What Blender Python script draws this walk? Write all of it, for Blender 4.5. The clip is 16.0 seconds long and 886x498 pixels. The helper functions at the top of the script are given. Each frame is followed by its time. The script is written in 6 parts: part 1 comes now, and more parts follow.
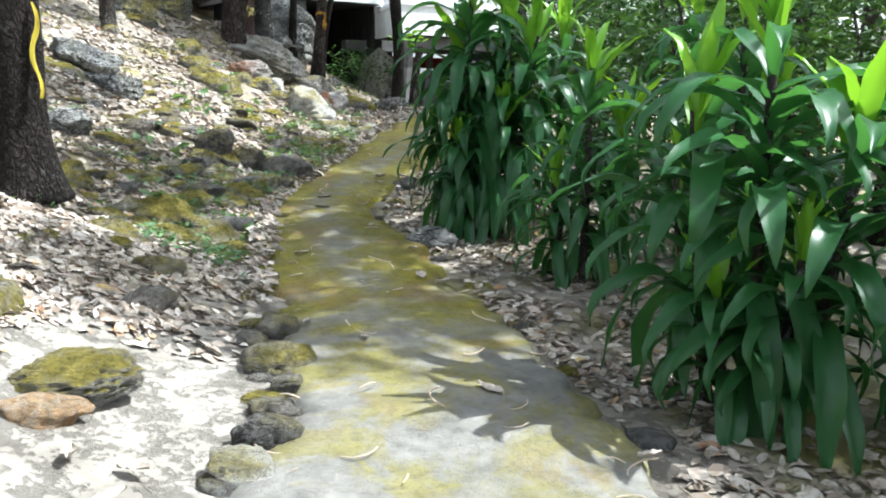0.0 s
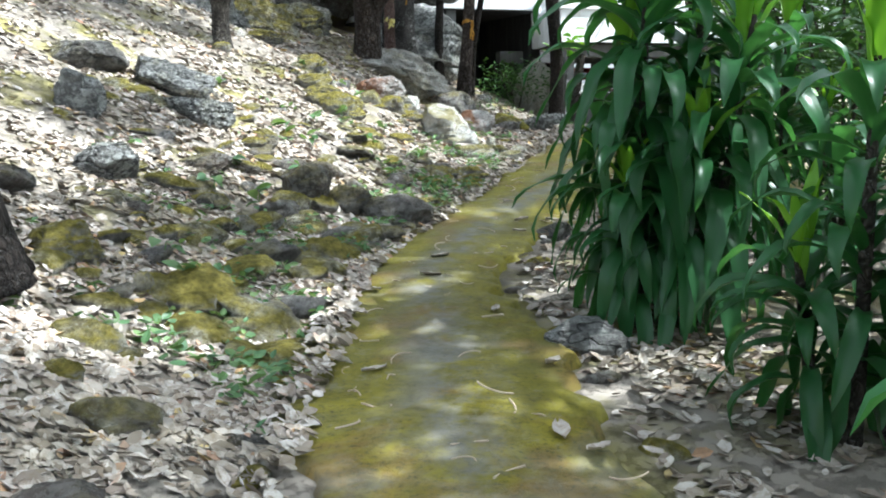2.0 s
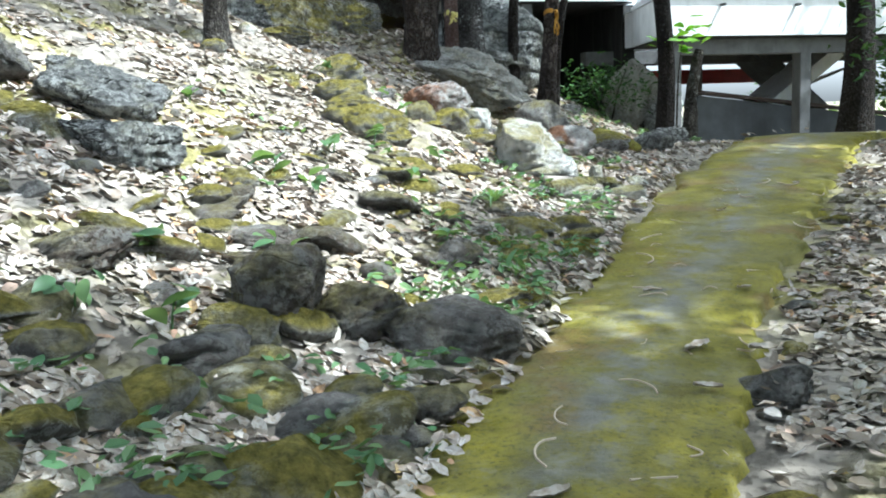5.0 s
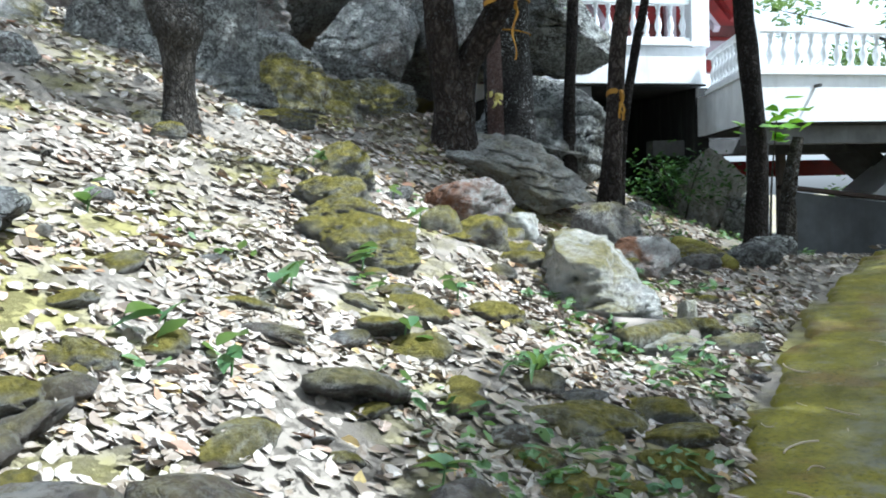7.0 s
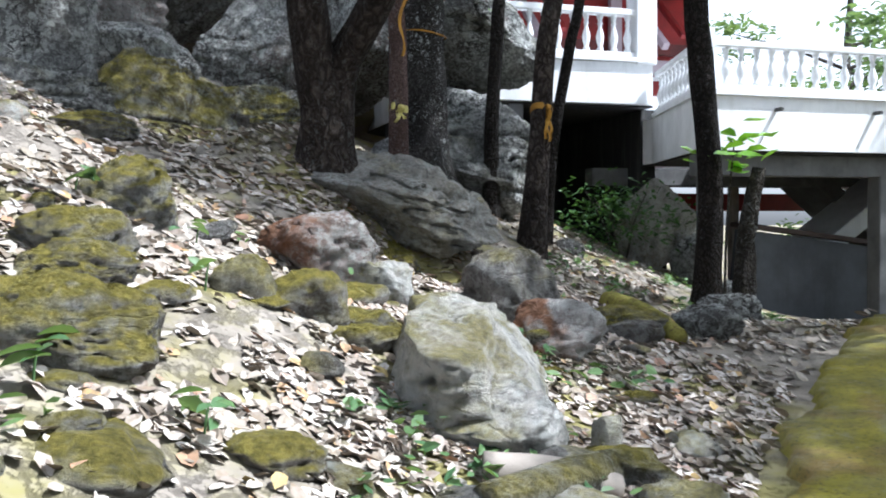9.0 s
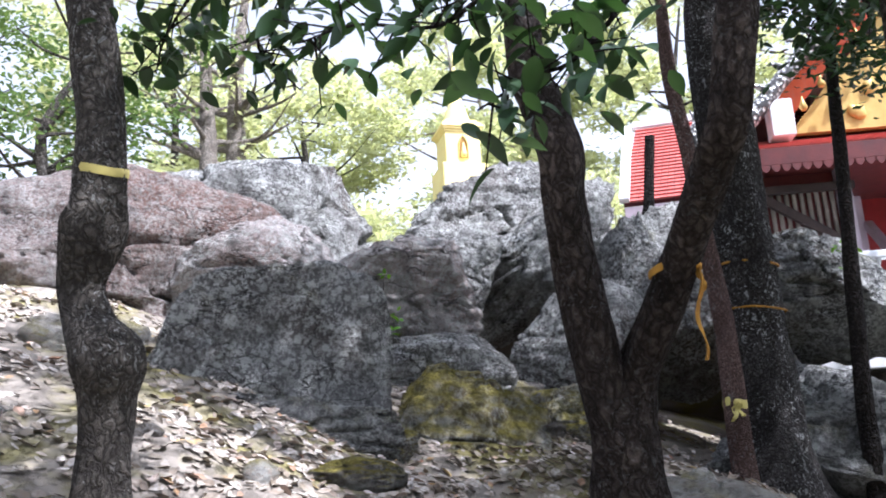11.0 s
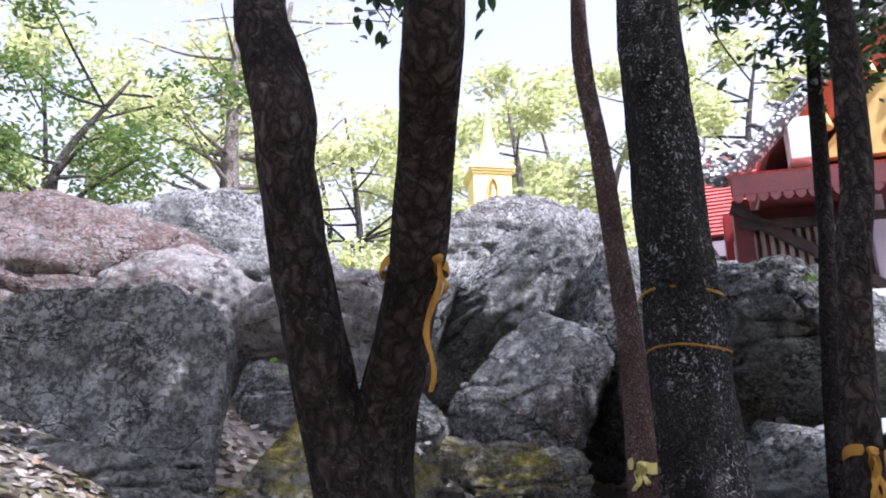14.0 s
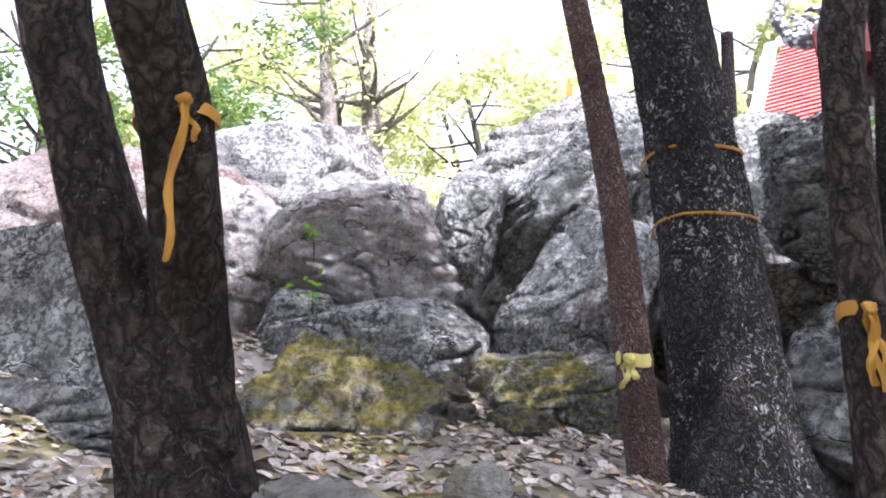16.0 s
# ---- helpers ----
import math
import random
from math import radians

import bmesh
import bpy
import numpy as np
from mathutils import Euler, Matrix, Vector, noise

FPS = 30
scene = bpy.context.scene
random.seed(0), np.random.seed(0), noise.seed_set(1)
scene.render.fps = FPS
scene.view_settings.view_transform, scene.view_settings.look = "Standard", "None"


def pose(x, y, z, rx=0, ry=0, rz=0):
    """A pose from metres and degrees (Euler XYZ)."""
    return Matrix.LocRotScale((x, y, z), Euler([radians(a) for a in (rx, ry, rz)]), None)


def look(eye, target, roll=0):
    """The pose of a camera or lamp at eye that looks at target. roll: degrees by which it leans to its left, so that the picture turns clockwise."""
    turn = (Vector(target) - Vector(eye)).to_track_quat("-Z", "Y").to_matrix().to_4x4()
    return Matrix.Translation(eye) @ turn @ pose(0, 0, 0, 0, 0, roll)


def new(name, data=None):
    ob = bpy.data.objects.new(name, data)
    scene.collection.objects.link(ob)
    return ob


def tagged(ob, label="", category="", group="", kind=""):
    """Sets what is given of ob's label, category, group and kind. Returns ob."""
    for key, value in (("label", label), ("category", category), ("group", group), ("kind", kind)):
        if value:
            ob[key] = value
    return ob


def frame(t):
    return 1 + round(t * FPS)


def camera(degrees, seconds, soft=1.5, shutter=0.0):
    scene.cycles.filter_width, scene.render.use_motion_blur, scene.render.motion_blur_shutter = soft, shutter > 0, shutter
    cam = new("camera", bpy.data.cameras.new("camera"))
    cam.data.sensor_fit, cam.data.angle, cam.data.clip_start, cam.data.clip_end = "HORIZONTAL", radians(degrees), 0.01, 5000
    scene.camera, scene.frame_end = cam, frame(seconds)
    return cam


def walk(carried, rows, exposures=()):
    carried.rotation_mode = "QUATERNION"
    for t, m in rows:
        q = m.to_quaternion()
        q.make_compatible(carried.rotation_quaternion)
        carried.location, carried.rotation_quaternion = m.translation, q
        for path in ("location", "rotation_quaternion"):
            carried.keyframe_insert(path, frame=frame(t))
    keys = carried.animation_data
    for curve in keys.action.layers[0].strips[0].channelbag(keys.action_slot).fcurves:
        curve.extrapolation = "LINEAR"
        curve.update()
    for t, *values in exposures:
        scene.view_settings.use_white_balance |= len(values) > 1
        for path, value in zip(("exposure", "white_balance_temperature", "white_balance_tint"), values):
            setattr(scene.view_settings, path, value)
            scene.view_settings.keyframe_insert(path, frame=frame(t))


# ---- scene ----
cam = camera(50.7, 16.0, soft=1.9)
METRES, EYE, TILT, LEAN, TURN = 18.0, 1.5, -10.0, -1.2, 0.0
ROWS = [
    (0.0, 0.0, 0.0, 0.0, 0.0, 0.0, 0.0),
    (0.5, 0.0076, 0.0397, 0.0078, 3.84, 2.16, -0.55),
    (1.0, 0.0105, 0.0745, 0.0126, 6.55, 1.86, 0.51),
    (1.5, 0.0099, 0.1103, 0.0197, 12.32, 2.28, -0.77),
    (2.0, 0.0026, 0.1485, 0.0257, 10.23, 0.94, 0.12),
    (2.5, -0.0027, 0.1856, 0.0298, 11.42, 0.48, -0.87),
    (3.0, -0.0086, 0.2234, 0.0341, 13.27, 0.45, -0.97),
    (3.5, -0.0149, 0.259, 0.0407, 13.79, 0.88, 0.76),
    (6.0, -0.0584, 0.4331, 0.0819, 16.21, 3.79, -0.59),
    (6.5, -0.0626, 0.4678, 0.0894, 19.28, 5.86, -0.78),
    (7.0, -0.0676, 0.5048, 0.0992, 17.94, 7.01, -0.23),
    (7.5, -0.0701, 0.5382, 0.1077, 19.31, 9.46, 0.52),
    (8.0, -0.0714, 0.5715, 0.1152, 21.26, 11.44, -1.6),
    (8.5, -0.0705, 0.6042, 0.1222, 12.56, 9.56, 0.92),
    (9.0, -0.0685, 0.6329, 0.1282, 14.81, 8.46, -1.06),
    (9.5, -0.0717, 0.6574, 0.1414, 23.51, 13.13, -2.25),
    (10.0, -0.0761, 0.6737, 0.155, 29.82, 17.52, -1.31),
    (12.5, -0.0508, 0.782, 0.1876, 42.63, 28.63, -5.21),
    (13.0, -0.0487, 0.8095, 0.1928, 42.36, 28.78, -4.88),
    (13.5, -0.0418, 0.8327, 0.1955, 42.53, 28.78, -3.91),
    (14.0, -0.0352, 0.8564, 0.198, 44.2, 27.58, -5.43),
    (14.5, -0.0337, 0.8829, 0.2028, 45.76, 26.85, -6.36),
    (15.0, -0.0293, 0.9084, 0.2035, 48.24, 25.83, -5.52),
    (15.5, -0.0255, 0.9313, 0.206, 51.87, 24.66, -6.06),
    (16.0, -0.024, 0.9558, 0.2074, 56.26, 23.12, -4.58),
]
walk(cam, [(t, pose(0, 0, EYE, TILT, LEAN, TURN) @ pose(METRES * x, METRES * y, METRES * z, 90 + pitch, roll, yaw)) for t, x, y, z, yaw, pitch, roll in ROWS], exposures=[(0.0, 1.4, 5750, 6), (2.0, 1.4, 5600, 4), (3.5, 1.52, 5450, 2), (6.0, 1.35, 5350, 1), (7.0, 1.1, 5300, 3), (8.5, 1.05, 5450, 8), (10.0, 1.1, 5550, 14), (13.5, 0.99, 5500, 25), (14.5, 1.15, 5550, 24), (15.5, 1.58, 5600, 22), (16.0, 1.92, 5650, 23)])

# ---- world, sun ----
SUN_AZ, SUN_EL = radians(86), radians(57)   # compass bearing from +y, clockwise
world = bpy.data.worlds.new("world")
scene.world = world
world.use_nodes = True
wt = world.node_tree
sky = wt.nodes.new("ShaderNodeTexSky")
sky.sky_type, sky.sun_disc = "NISHITA", False
sky.sun_elevation, sky.sun_rotation = SUN_EL, SUN_AZ
sky.dust_density, sky.air_density = 3.0, 1.0
haze = wt.nodes.new("ShaderNodeHueSaturation")
haze.inputs["Saturation"].default_value = 0.2
wt.links.new(sky.outputs[0], haze.inputs["Color"])
wt.links.new(haze.outputs[0], wt.nodes["Background"].inputs[0])
wt.nodes["Background"].inputs[1].default_value = 0.19
sun_data = bpy.data.lights.new("sun", "SUN")
sun_data.energy, sun_data.angle, sun_data.color = 5.0, radians(0.6), (1.0, 0.96, 0.9)
sun = new("sun", sun_data)
SUN_DIR = Vector((math.sin(SUN_AZ) * math.cos(SUN_EL), math.cos(SUN_AZ) * math.cos(SUN_EL), math.sin(SUN_EL)))
sun.matrix_world = look(SUN_DIR * 60, (0, 0, 0))


# ---- materials ----
class Nodes:
    """A small helper round one node material."""

    def __init__(self, name, rough=0.8, metal=0.0, spec=0.4):
        self.m = bpy.data.materials.new(name)
        self.m.use_nodes = True
        self.t = self.m.node_tree
        self.b = self.t.nodes["Principled BSDF"]
        self.set("Roughness", rough), self.set("Metallic", metal), self.set("Specular IOR Level", spec)
        self.co = self.t.nodes.new("ShaderNodeTexCoord").outputs["Object"]

    def set(self, key, value):
        sock = self.b.inputs[key]
        if isinstance(value, bpy.types.NodeSocket):
            self.t.links.new(value, sock)
        else:
            sock.default_value = value

    def world_pos(self):
        self.co = self.t.nodes.new("ShaderNodeNewGeometry").outputs["Position"]
        return self

    def noise(self, scale, detail=6, rough=0.6, lo=0.35, hi=0.65, stretch=None, distort=0.0):
        n = self.t.nodes.new("ShaderNodeTexNoise")
        n.inputs["Scale"].default_value, n.inputs["Detail"].default_value = scale, detail
        n.inputs["Roughness"].default_value, n.inputs["Distortion"].default_value = rough, distort
        co = self.co
        if stretch:
            mp = self.t.nodes.new("ShaderNodeMapping")
            mp.inputs["Scale"].default_value = stretch
            self.t.links.new(co, mp.inputs[0])
            co = mp.outputs[0]
        self.t.links.new(co, n.inputs["Vector"])
        return self.remap(n.outputs[0], lo, hi)

    def voronoi(self, scale, lo, hi, feature="F1", stretch=None):
        n = self.t.nodes.new("ShaderNodeTexVoronoi")
        n.feature = feature
        n.inputs["Scale"].default_value = scale
        co = self.co
        if stretch:
            mp = self.t.nodes.new("ShaderNodeMapping")
            mp.inputs["Scale"].default_value = stretch
            self.t.links.new(co, mp.inputs[0])
            co = mp.outputs[0]
        self.t.links.new(co, n.inputs["Vector"])
        return self.remap(n.outputs["Distance"], lo, hi)

    def warp(self, scale, amount):
        n = self.t.nodes.new("ShaderNodeTexNoise")
        n.inputs["Scale"].default_value, n.inputs["Detail"].default_value = scale, 4
        self.t.links.new(self.co, n.inputs["Vector"])
        m = self.t.nodes.new("ShaderNodeVectorMath")
        m.operation = "MULTIPLY_ADD"
        m.inputs[1].default_value = (amount, amount, amount)
        self.t.links.new(n.outputs["Color"], m.inputs[0])
        self.t.links.new(self.co, m.inputs[2])
        self.co = m.outputs[0]
        return self

    def cracks(self, scale, width, detail=3, stretch=None):
        """Thin wandering lines, one on the line and nought beside it."""
        v = self.noise(scale, detail, 0.55, 0.0, 1.0, stretch)
        return self.remap(self.math("ABSOLUTE", self.math("SUBTRACT", v, 0.5), 0.0), 0.0, width, 1.0, 0.0)

    def remap(self, sock, lo, hi, a=0.0, b=1.0):
        r = self.t.nodes.new("ShaderNodeMapRange")
        for i, v in enumerate((lo, hi, a, b)):
            r.inputs[i + 1].default_value = v
        self.t.links.new(sock, r.inputs[0])
        return r.outputs[0]

    def math(self, op, a, b):
        n = self.t.nodes.new("ShaderNodeMath")
        n.operation, n.use_clamp = op, op != "SUBTRACT"
        for i, v in enumerate((a, b)):
            if isinstance(v, bpy.types.NodeSocket):
                self.t.links.new(v, n.inputs[i])
            else:
                n.inputs[i].default_value = v
        return n.outputs[0]

    def mix(self, fac, a, b):
        n = self.t.nodes.new("ShaderNodeMix")
        n.data_type = "RGBA"
        for i, v in ((0, fac), (6, a), (7, b)):
            if isinstance(v, bpy.types.NodeSocket):
                self.t.links.new(v, n.inputs[i])
            else:
                n.inputs[i].default_value = (*v, 1) if i else v
        return n.outputs[2]

    def ramp(self, fac, stops):
        n = self.t.nodes.new("ShaderNodeValToRGB")
        el = n.color_ramp.elements
        while len(el) < len(stops):
            el.new(0.5)
        for e, (p, c) in zip(el, stops):
            e.position, e.color = p, (*c, 1)
        self.t.links.new(fac, n.inputs[0])
        return n.outputs[0]

    def island(self):
        return self.t.nodes.new("ShaderNodeNewGeometry").outputs["Random Per Island"]

    def each(self):
        return self.t.nodes.new("ShaderNodeObjectInfo").outputs["Random"]

    def up(self):
        s = self.t.nodes.new("ShaderNodeSeparateXYZ")
        self.t.links.new(self.t.nodes.new("ShaderNodeNewGeometry").outputs["Normal"], s.inputs[0])
        return s.outputs[2]

    def uv(self):
        s = self.t.nodes.new("ShaderNodeSeparateXYZ")
        self.t.links.new(self.t.nodes.new("ShaderNodeTexCoord").outputs["UV"], s.inputs[0])
        return s.outputs[0], s.outputs[1]

    def bump(self, sock, strength=0.5, dist=0.02):
        n = self.t.nodes.new("ShaderNodeBump")
        n.inputs["Strength"].default_value, n.inputs["Distance"].default_value = strength, dist
        self.t.links.new(sock, n.inputs["Height"])
        self.set("Normal", n.outputs[0])

    def done(self, colour):
        self.set("Base Color", colour if isinstance(colour, bpy.types.NodeSocket) else (*colour, 1))
        return self.m


def rock_material(name, dark, light, stain, moss=0.25, lichen=0.5, rust=0.0, cracked=0.25):
    n = Nodes(name, 0.92, spec=0.2)
    along = n.t.nodes.new("ShaderNodeSeparateXYZ")
    n.t.links.new(n.co, along.inputs[0])
    n.world_pos()
    c = n.mix(n.noise(1.3, 8, 0.7), dark, light)
    c = n.mix(n.math("MULTIPLY", n.noise(0.55, 5, 0.65, 0.48, 0.64), 0.85), c, stain)
    c = n.mix(n.math("MULTIPLY", n.noise(14, 8, 0.75, 0.48, 0.64), 0.6), c, (0.035, 0.036, 0.035))
    patchy = n.noise(0.9, 5, 0.65, 0.38, 0.6)
    fine = n.math("MULTIPLY", n.noise(24, 9, 0.72, 0.505, 0.525), n.remap(patchy, 0.0, 1.0, 0.35, 1.0))
    blots = n.noise(5.5, 12, 0.78, 0.54, 0.58)
    plaque = n.math("ADD", n.voronoi(6.5, 0.0, 1.0), n.math("MULTIPLY", n.noise(11, 8, 0.75, 0.2, 0.8), 0.6))
    plaque = n.math("MULTIPLY", n.remap(plaque, 0.53, 0.49), n.noise(1.7, 4, 0.6, 0.4, 0.5))
    spots = n.math("MULTIPLY", n.math("MAXIMUM", n.math("MAXIMUM", fine, blots), plaque), lichen)
    c = n.mix(spots, c, n.mix(n.noise(3, 3, 0.6), (0.42, 0.43, 0.39), (0.66, 0.67, 0.63)))
    if rust:
        side = n.math("SUBTRACT", n.noise(5, 6, 0.6, 0.2, 0.9), n.remap(n.math("ADD", along.outputs[0], 0.5), 0.2, 1.0, 0.0, 0.9))
        c = n.mix(n.math("MULTIPLY", n.remap(side, 0.05, 0.3), rust), c, n.mix(n.noise(9, 6, 0.7), (0.13, 0.05, 0.022), (0.34, 0.16, 0.075)))
    streak = n.noise(1.1, 5, 0.6, 0.52, 0.72, stretch=(2.4, 2.4, 0.35))
    c = n.mix(n.math("MULTIPLY", streak, 0.6), c, (0.045, 0.047, 0.045))
    gap = n.math("MAXIMUM", n.cracks(0.75, 0.007, 5, (1, 1, 1.9)), n.math("MULTIPLY", n.cracks(2.6, 0.007, 6, (1, 1, 2.2)), 0.3))
    c = n.mix(n.math("MULTIPLY", gap, cracked), c, (0.012, 0.012, 0.011))
    green = n.math("MULTIPLY", n.noise(2.0, 7, 0.65, 0.62 - moss * 0.5, 0.74 - moss * 0.4), n.remap(n.up(), -0.2, 0.7))
    c = n.mix(n.math("MULTIPLY", green, min(1.0, moss * 2)), c, n.mix(n.noise(24, 4, 0.7), (0.12, 0.105, 0.02), (0.31, 0.26, 0.055)))
    h = n.math("ADD", n.math("MULTIPLY", n.noise(16, 11, 0.8, 0.25, 0.75), 0.4), n.math("MULTIPLY", n.noise(3.0, 11, 0.7, 0.25, 0.75, stretch=(1, 1, 2.2)), 0.6))
    n.bump(n.math("SUBTRACT", h, n.math("MULTIPLY", gap, cracked * 0.7)), 1.0, 0.12)
    return n.done(c)


M = {}
M["rock_grey"] = rock_material("rock_grey", (0.13, 0.126, 0.12), (0.36, 0.35, 0.33), (0.17, 0.14, 0.125), 0.1, 0.95, cracked=0.8)
M["rock_dark"] = rock_material("rock_dark", (0.095, 0.095, 0.092), (0.25, 0.247, 0.237), (0.1, 0.085, 0.072), 0.16, 0.75, cracked=0.8)
M["rock_red"] = rock_material("rock_red", (0.14, 0.098, 0.084), (0.38, 0.31, 0.28), (0.21, 0.115, 0.09), 0.05, 0.45, cracked=0.8)
M["rock_pale_grey"] = rock_material("rock_pale_grey", (0.27, 0.25, 0.22), (0.5, 0.47, 0.42), (0.26, 0.23, 0.17), 0.2, 0.45)
M["rock_pale"] = rock_material("rock_pale", (0.58, 0.55, 0.5), (0.82, 0.8, 0.75), (0.62, 0.53, 0.43), 0.4, 0.7)
M["rock_moss"] = rock_material("rock_moss", (0.16, 0.15, 0.13), (0.34, 0.32, 0.29), (0.17, 0.14, 0.11), 0.6, 0.4)
M["rock_rust"] = rock_material("rock_rust", (0.3, 0.28, 0.26), (0.56, 0.53, 0.5), (0.22, 0.085, 0.04), 0.05, 0.6, 0.9)
M["rock_tan"] = rock_material("rock_tan", (0.34, 0.19, 0.08), (0.6, 0.42, 0.24), (0.42, 0.22, 0.08), 0.0, 0.35)
M["rock_rose"] = rock_material("rock_rose", (0.3, 0.255, 0.235), (0.55, 0.5, 0.47), (0.32, 0.22, 0.19), 0.06, 0.75, cracked=0.8)
M["rock_lichen"] = rock_material("rock_lichen", (0.14, 0.136, 0.13), (0.34, 0.33, 0.32), (0.17, 0.13, 0.11), 0.1, 1.0, cracked=0.8)
M["rock_mossy"] = rock_material("rock_mossy", (0.1, 0.095, 0.075), (0.24, 0.22, 0.19), (0.14, 0.11, 0.08), 0.55, 0.6)
M["rock_small"] = rock_material("rock_small", (0.08, 0.075, 0.07), (0.24, 0.22, 0.2), (0.14, 0.11, 0.085), 0.3, 0.25)


def moss_material():
    n = Nodes("moss", 1.0, spec=0.1).world_pos()
    c = n.mix(n.noise(3.5, 6, 0.6), (0.17, 0.155, 0.035), (0.33, 0.29, 0.07))
    c = n.mix(n.noise(26, 4, 0.7, 0.52, 0.66), c, (0.1, 0.075, 0.035))
    n.bump(n.noise(70, 4, 0.8, 0.2, 0.8), 0.8, 0.015)
    return n.done(c)


def soil_material():
    n = Nodes("soil", 0.95, spec=0.15).world_pos()
    c = n.mix(n.noise(0.9, 6, 0.6), (0.17, 0.148, 0.12), (0.29, 0.255, 0.215))
    c = n.mix(n.noise(18, 6, 0.7, 0.45, 0.7), c, (0.25, 0.22, 0.18))
    c = n.mix(n.math("MULTIPLY", n.noise(0.8, 6, 0.65, 0.47, 0.6), 0.8), c, (0.22, 0.195, 0.055))
    d = n.t.nodes.new("ShaderNodeVectorMath")
    d.operation = "DISTANCE"
    d.inputs[1].default_value = (-1.5, 3.4, 0.1)
    n.t.links.new(n.co, d.inputs[0])
    worn = n.math("ADD", n.remap(d.outputs["Value"], 1.0, 2.6, 1.0, 0.0), n.noise(2.5, 6, 0.65, 0.4, 0.6))
    sandy = n.mix(n.noise(3, 6, 0.7), (0.17, 0.155, 0.13), (0.27, 0.25, 0.215))
    c = n.mix(n.math("MULTIPLY", worn, n.remap(d.outputs["Value"], 1.7, 2.9, 1.0, 0.0)), c, sandy)
    n.bump(n.math("ADD", n.noise(30, 8, 0.75, 0.2, 0.8), n.noise(7, 5, 0.6, 0.2, 0.8)), 0.9, 0.03)
    return n.done(c)


def path_material():
    n = Nodes("mossy_concrete", 0.85, spec=0.35).world_pos()
    u, v = n.uv()
    grey = n.mix(n.noise(6, 8, 0.7), (0.1, 0.097, 0.085), (0.2, 0.192, 0.17))
    moss = n.mix(n.noise(3.2, 7, 0.7), (0.095, 0.082, 0.005), (0.25, 0.215, 0.012))
    moss = n.mix(n.math("MULTIPLY", n.noise(0.9, 5, 0.65, 0.42, 0.62), 0.6), moss, (0.115, 0.105, 0.01))
    moss = n.mix(n.math("MULTIPLY", n.noise(1.7, 5, 0.6, 0.54, 0.66), 0.7), moss, (0.17, 0.1, 0.03))
    moss = n.mix(n.noise(38, 6, 0.75, 0.5, 0.68), moss, (0.06, 0.052, 0.01))
    moss = n.mix(n.math("MULTIPLY", n.noise(7, 8, 0.75, 0.55, 0.63), 0.5), moss, (0.2, 0.18, 0.12))
    wear = n.math("ABSOLUTE", n.math("SUBTRACT", u, 0.52), 0.0)
    wear = n.remap(wear, 0.05, 0.26, 1.0, 0.0)
    wear = n.math("MULTIPLY", n.math("MULTIPLY", wear, n.noise(2.6, 9, 0.75, 0.4, 0.57)), 0.9)
    bare = n.math("MULTIPLY", n.math("ADD", n.noise(1.3, 8, 0.7, 0.47, 0.6, distort=0.6), n.remap(v, 3.6, 5.4, 0.45, 0.0)), n.remap(v, 4.8, 6.6, 1.0, 0.16))
    fac = n.math("MAXIMUM", wear, bare)
    c = n.mix(fac, moss, grey)
    n.bump(n.math("ADD", n.noise(60, 5, 0.75, 0.2, 0.8), n.noise(9, 6, 0.6, 0.2, 0.8)), 0.6, 0.012)
    return n.done(c)


def litter_material():
    n = Nodes("dry_leaf", 0.9, spec=0.15)
    c = n.ramp(n.island(), [(0.0, (0.18, 0.145, 0.115)), (0.2, (0.29, 0.245, 0.205)), (0.45, (0.37, 0.325, 0.28)), (0.7, (0.48, 0.435, 0.385)), (0.9, (0.57, 0.53, 0.48)), (0.96, (0.36, 0.2, 0.13)), (1.0, (0.48, 0.37, 0.15))])
    n.world_pos()
    c = n.mix(n.noise(30, 4, 0.6, 0.45, 0.75), c, (0.2, 0.15, 0.1))
    c = n.mix(n.math("MULTIPLY", n.noise(1.1, 5, 0.6, 0.45, 0.65), 0.45), c, (0.2, 0.18, 0.12))
    return n.done(c)


def green_leaf(name, a, b, rough=0.45, trans=0.25, spec=0.4):
    n = Nodes(name, rough, spec=spec)
    c = n.ramp(n.island(), [(0.0, a), (0.6, tuple((p + q) / 2 for p, q in zip(a, b))), (1.0, b)])
    n.done(c)
    t = n.t
    tr = t.nodes.new("ShaderNodeBsdfTranslucent")
    mixs = t.nodes.new("ShaderNodeMixShader")
    mixs.inputs[0].default_value = trans
    warm = n.mix(0.5, c, (b[0] * 2.2, b[1] * 2.0, b[2] * 0.8))
    t.links.new(warm, tr.inputs[0])
    t.links.new(n.b.outputs[0], mixs.inputs[1])
    t.links.new(tr.outputs[0], mixs.inputs[2])
    t.links.new(mixs.outputs[0], t.nodes["Material Output"].inputs[0])
    return n.m


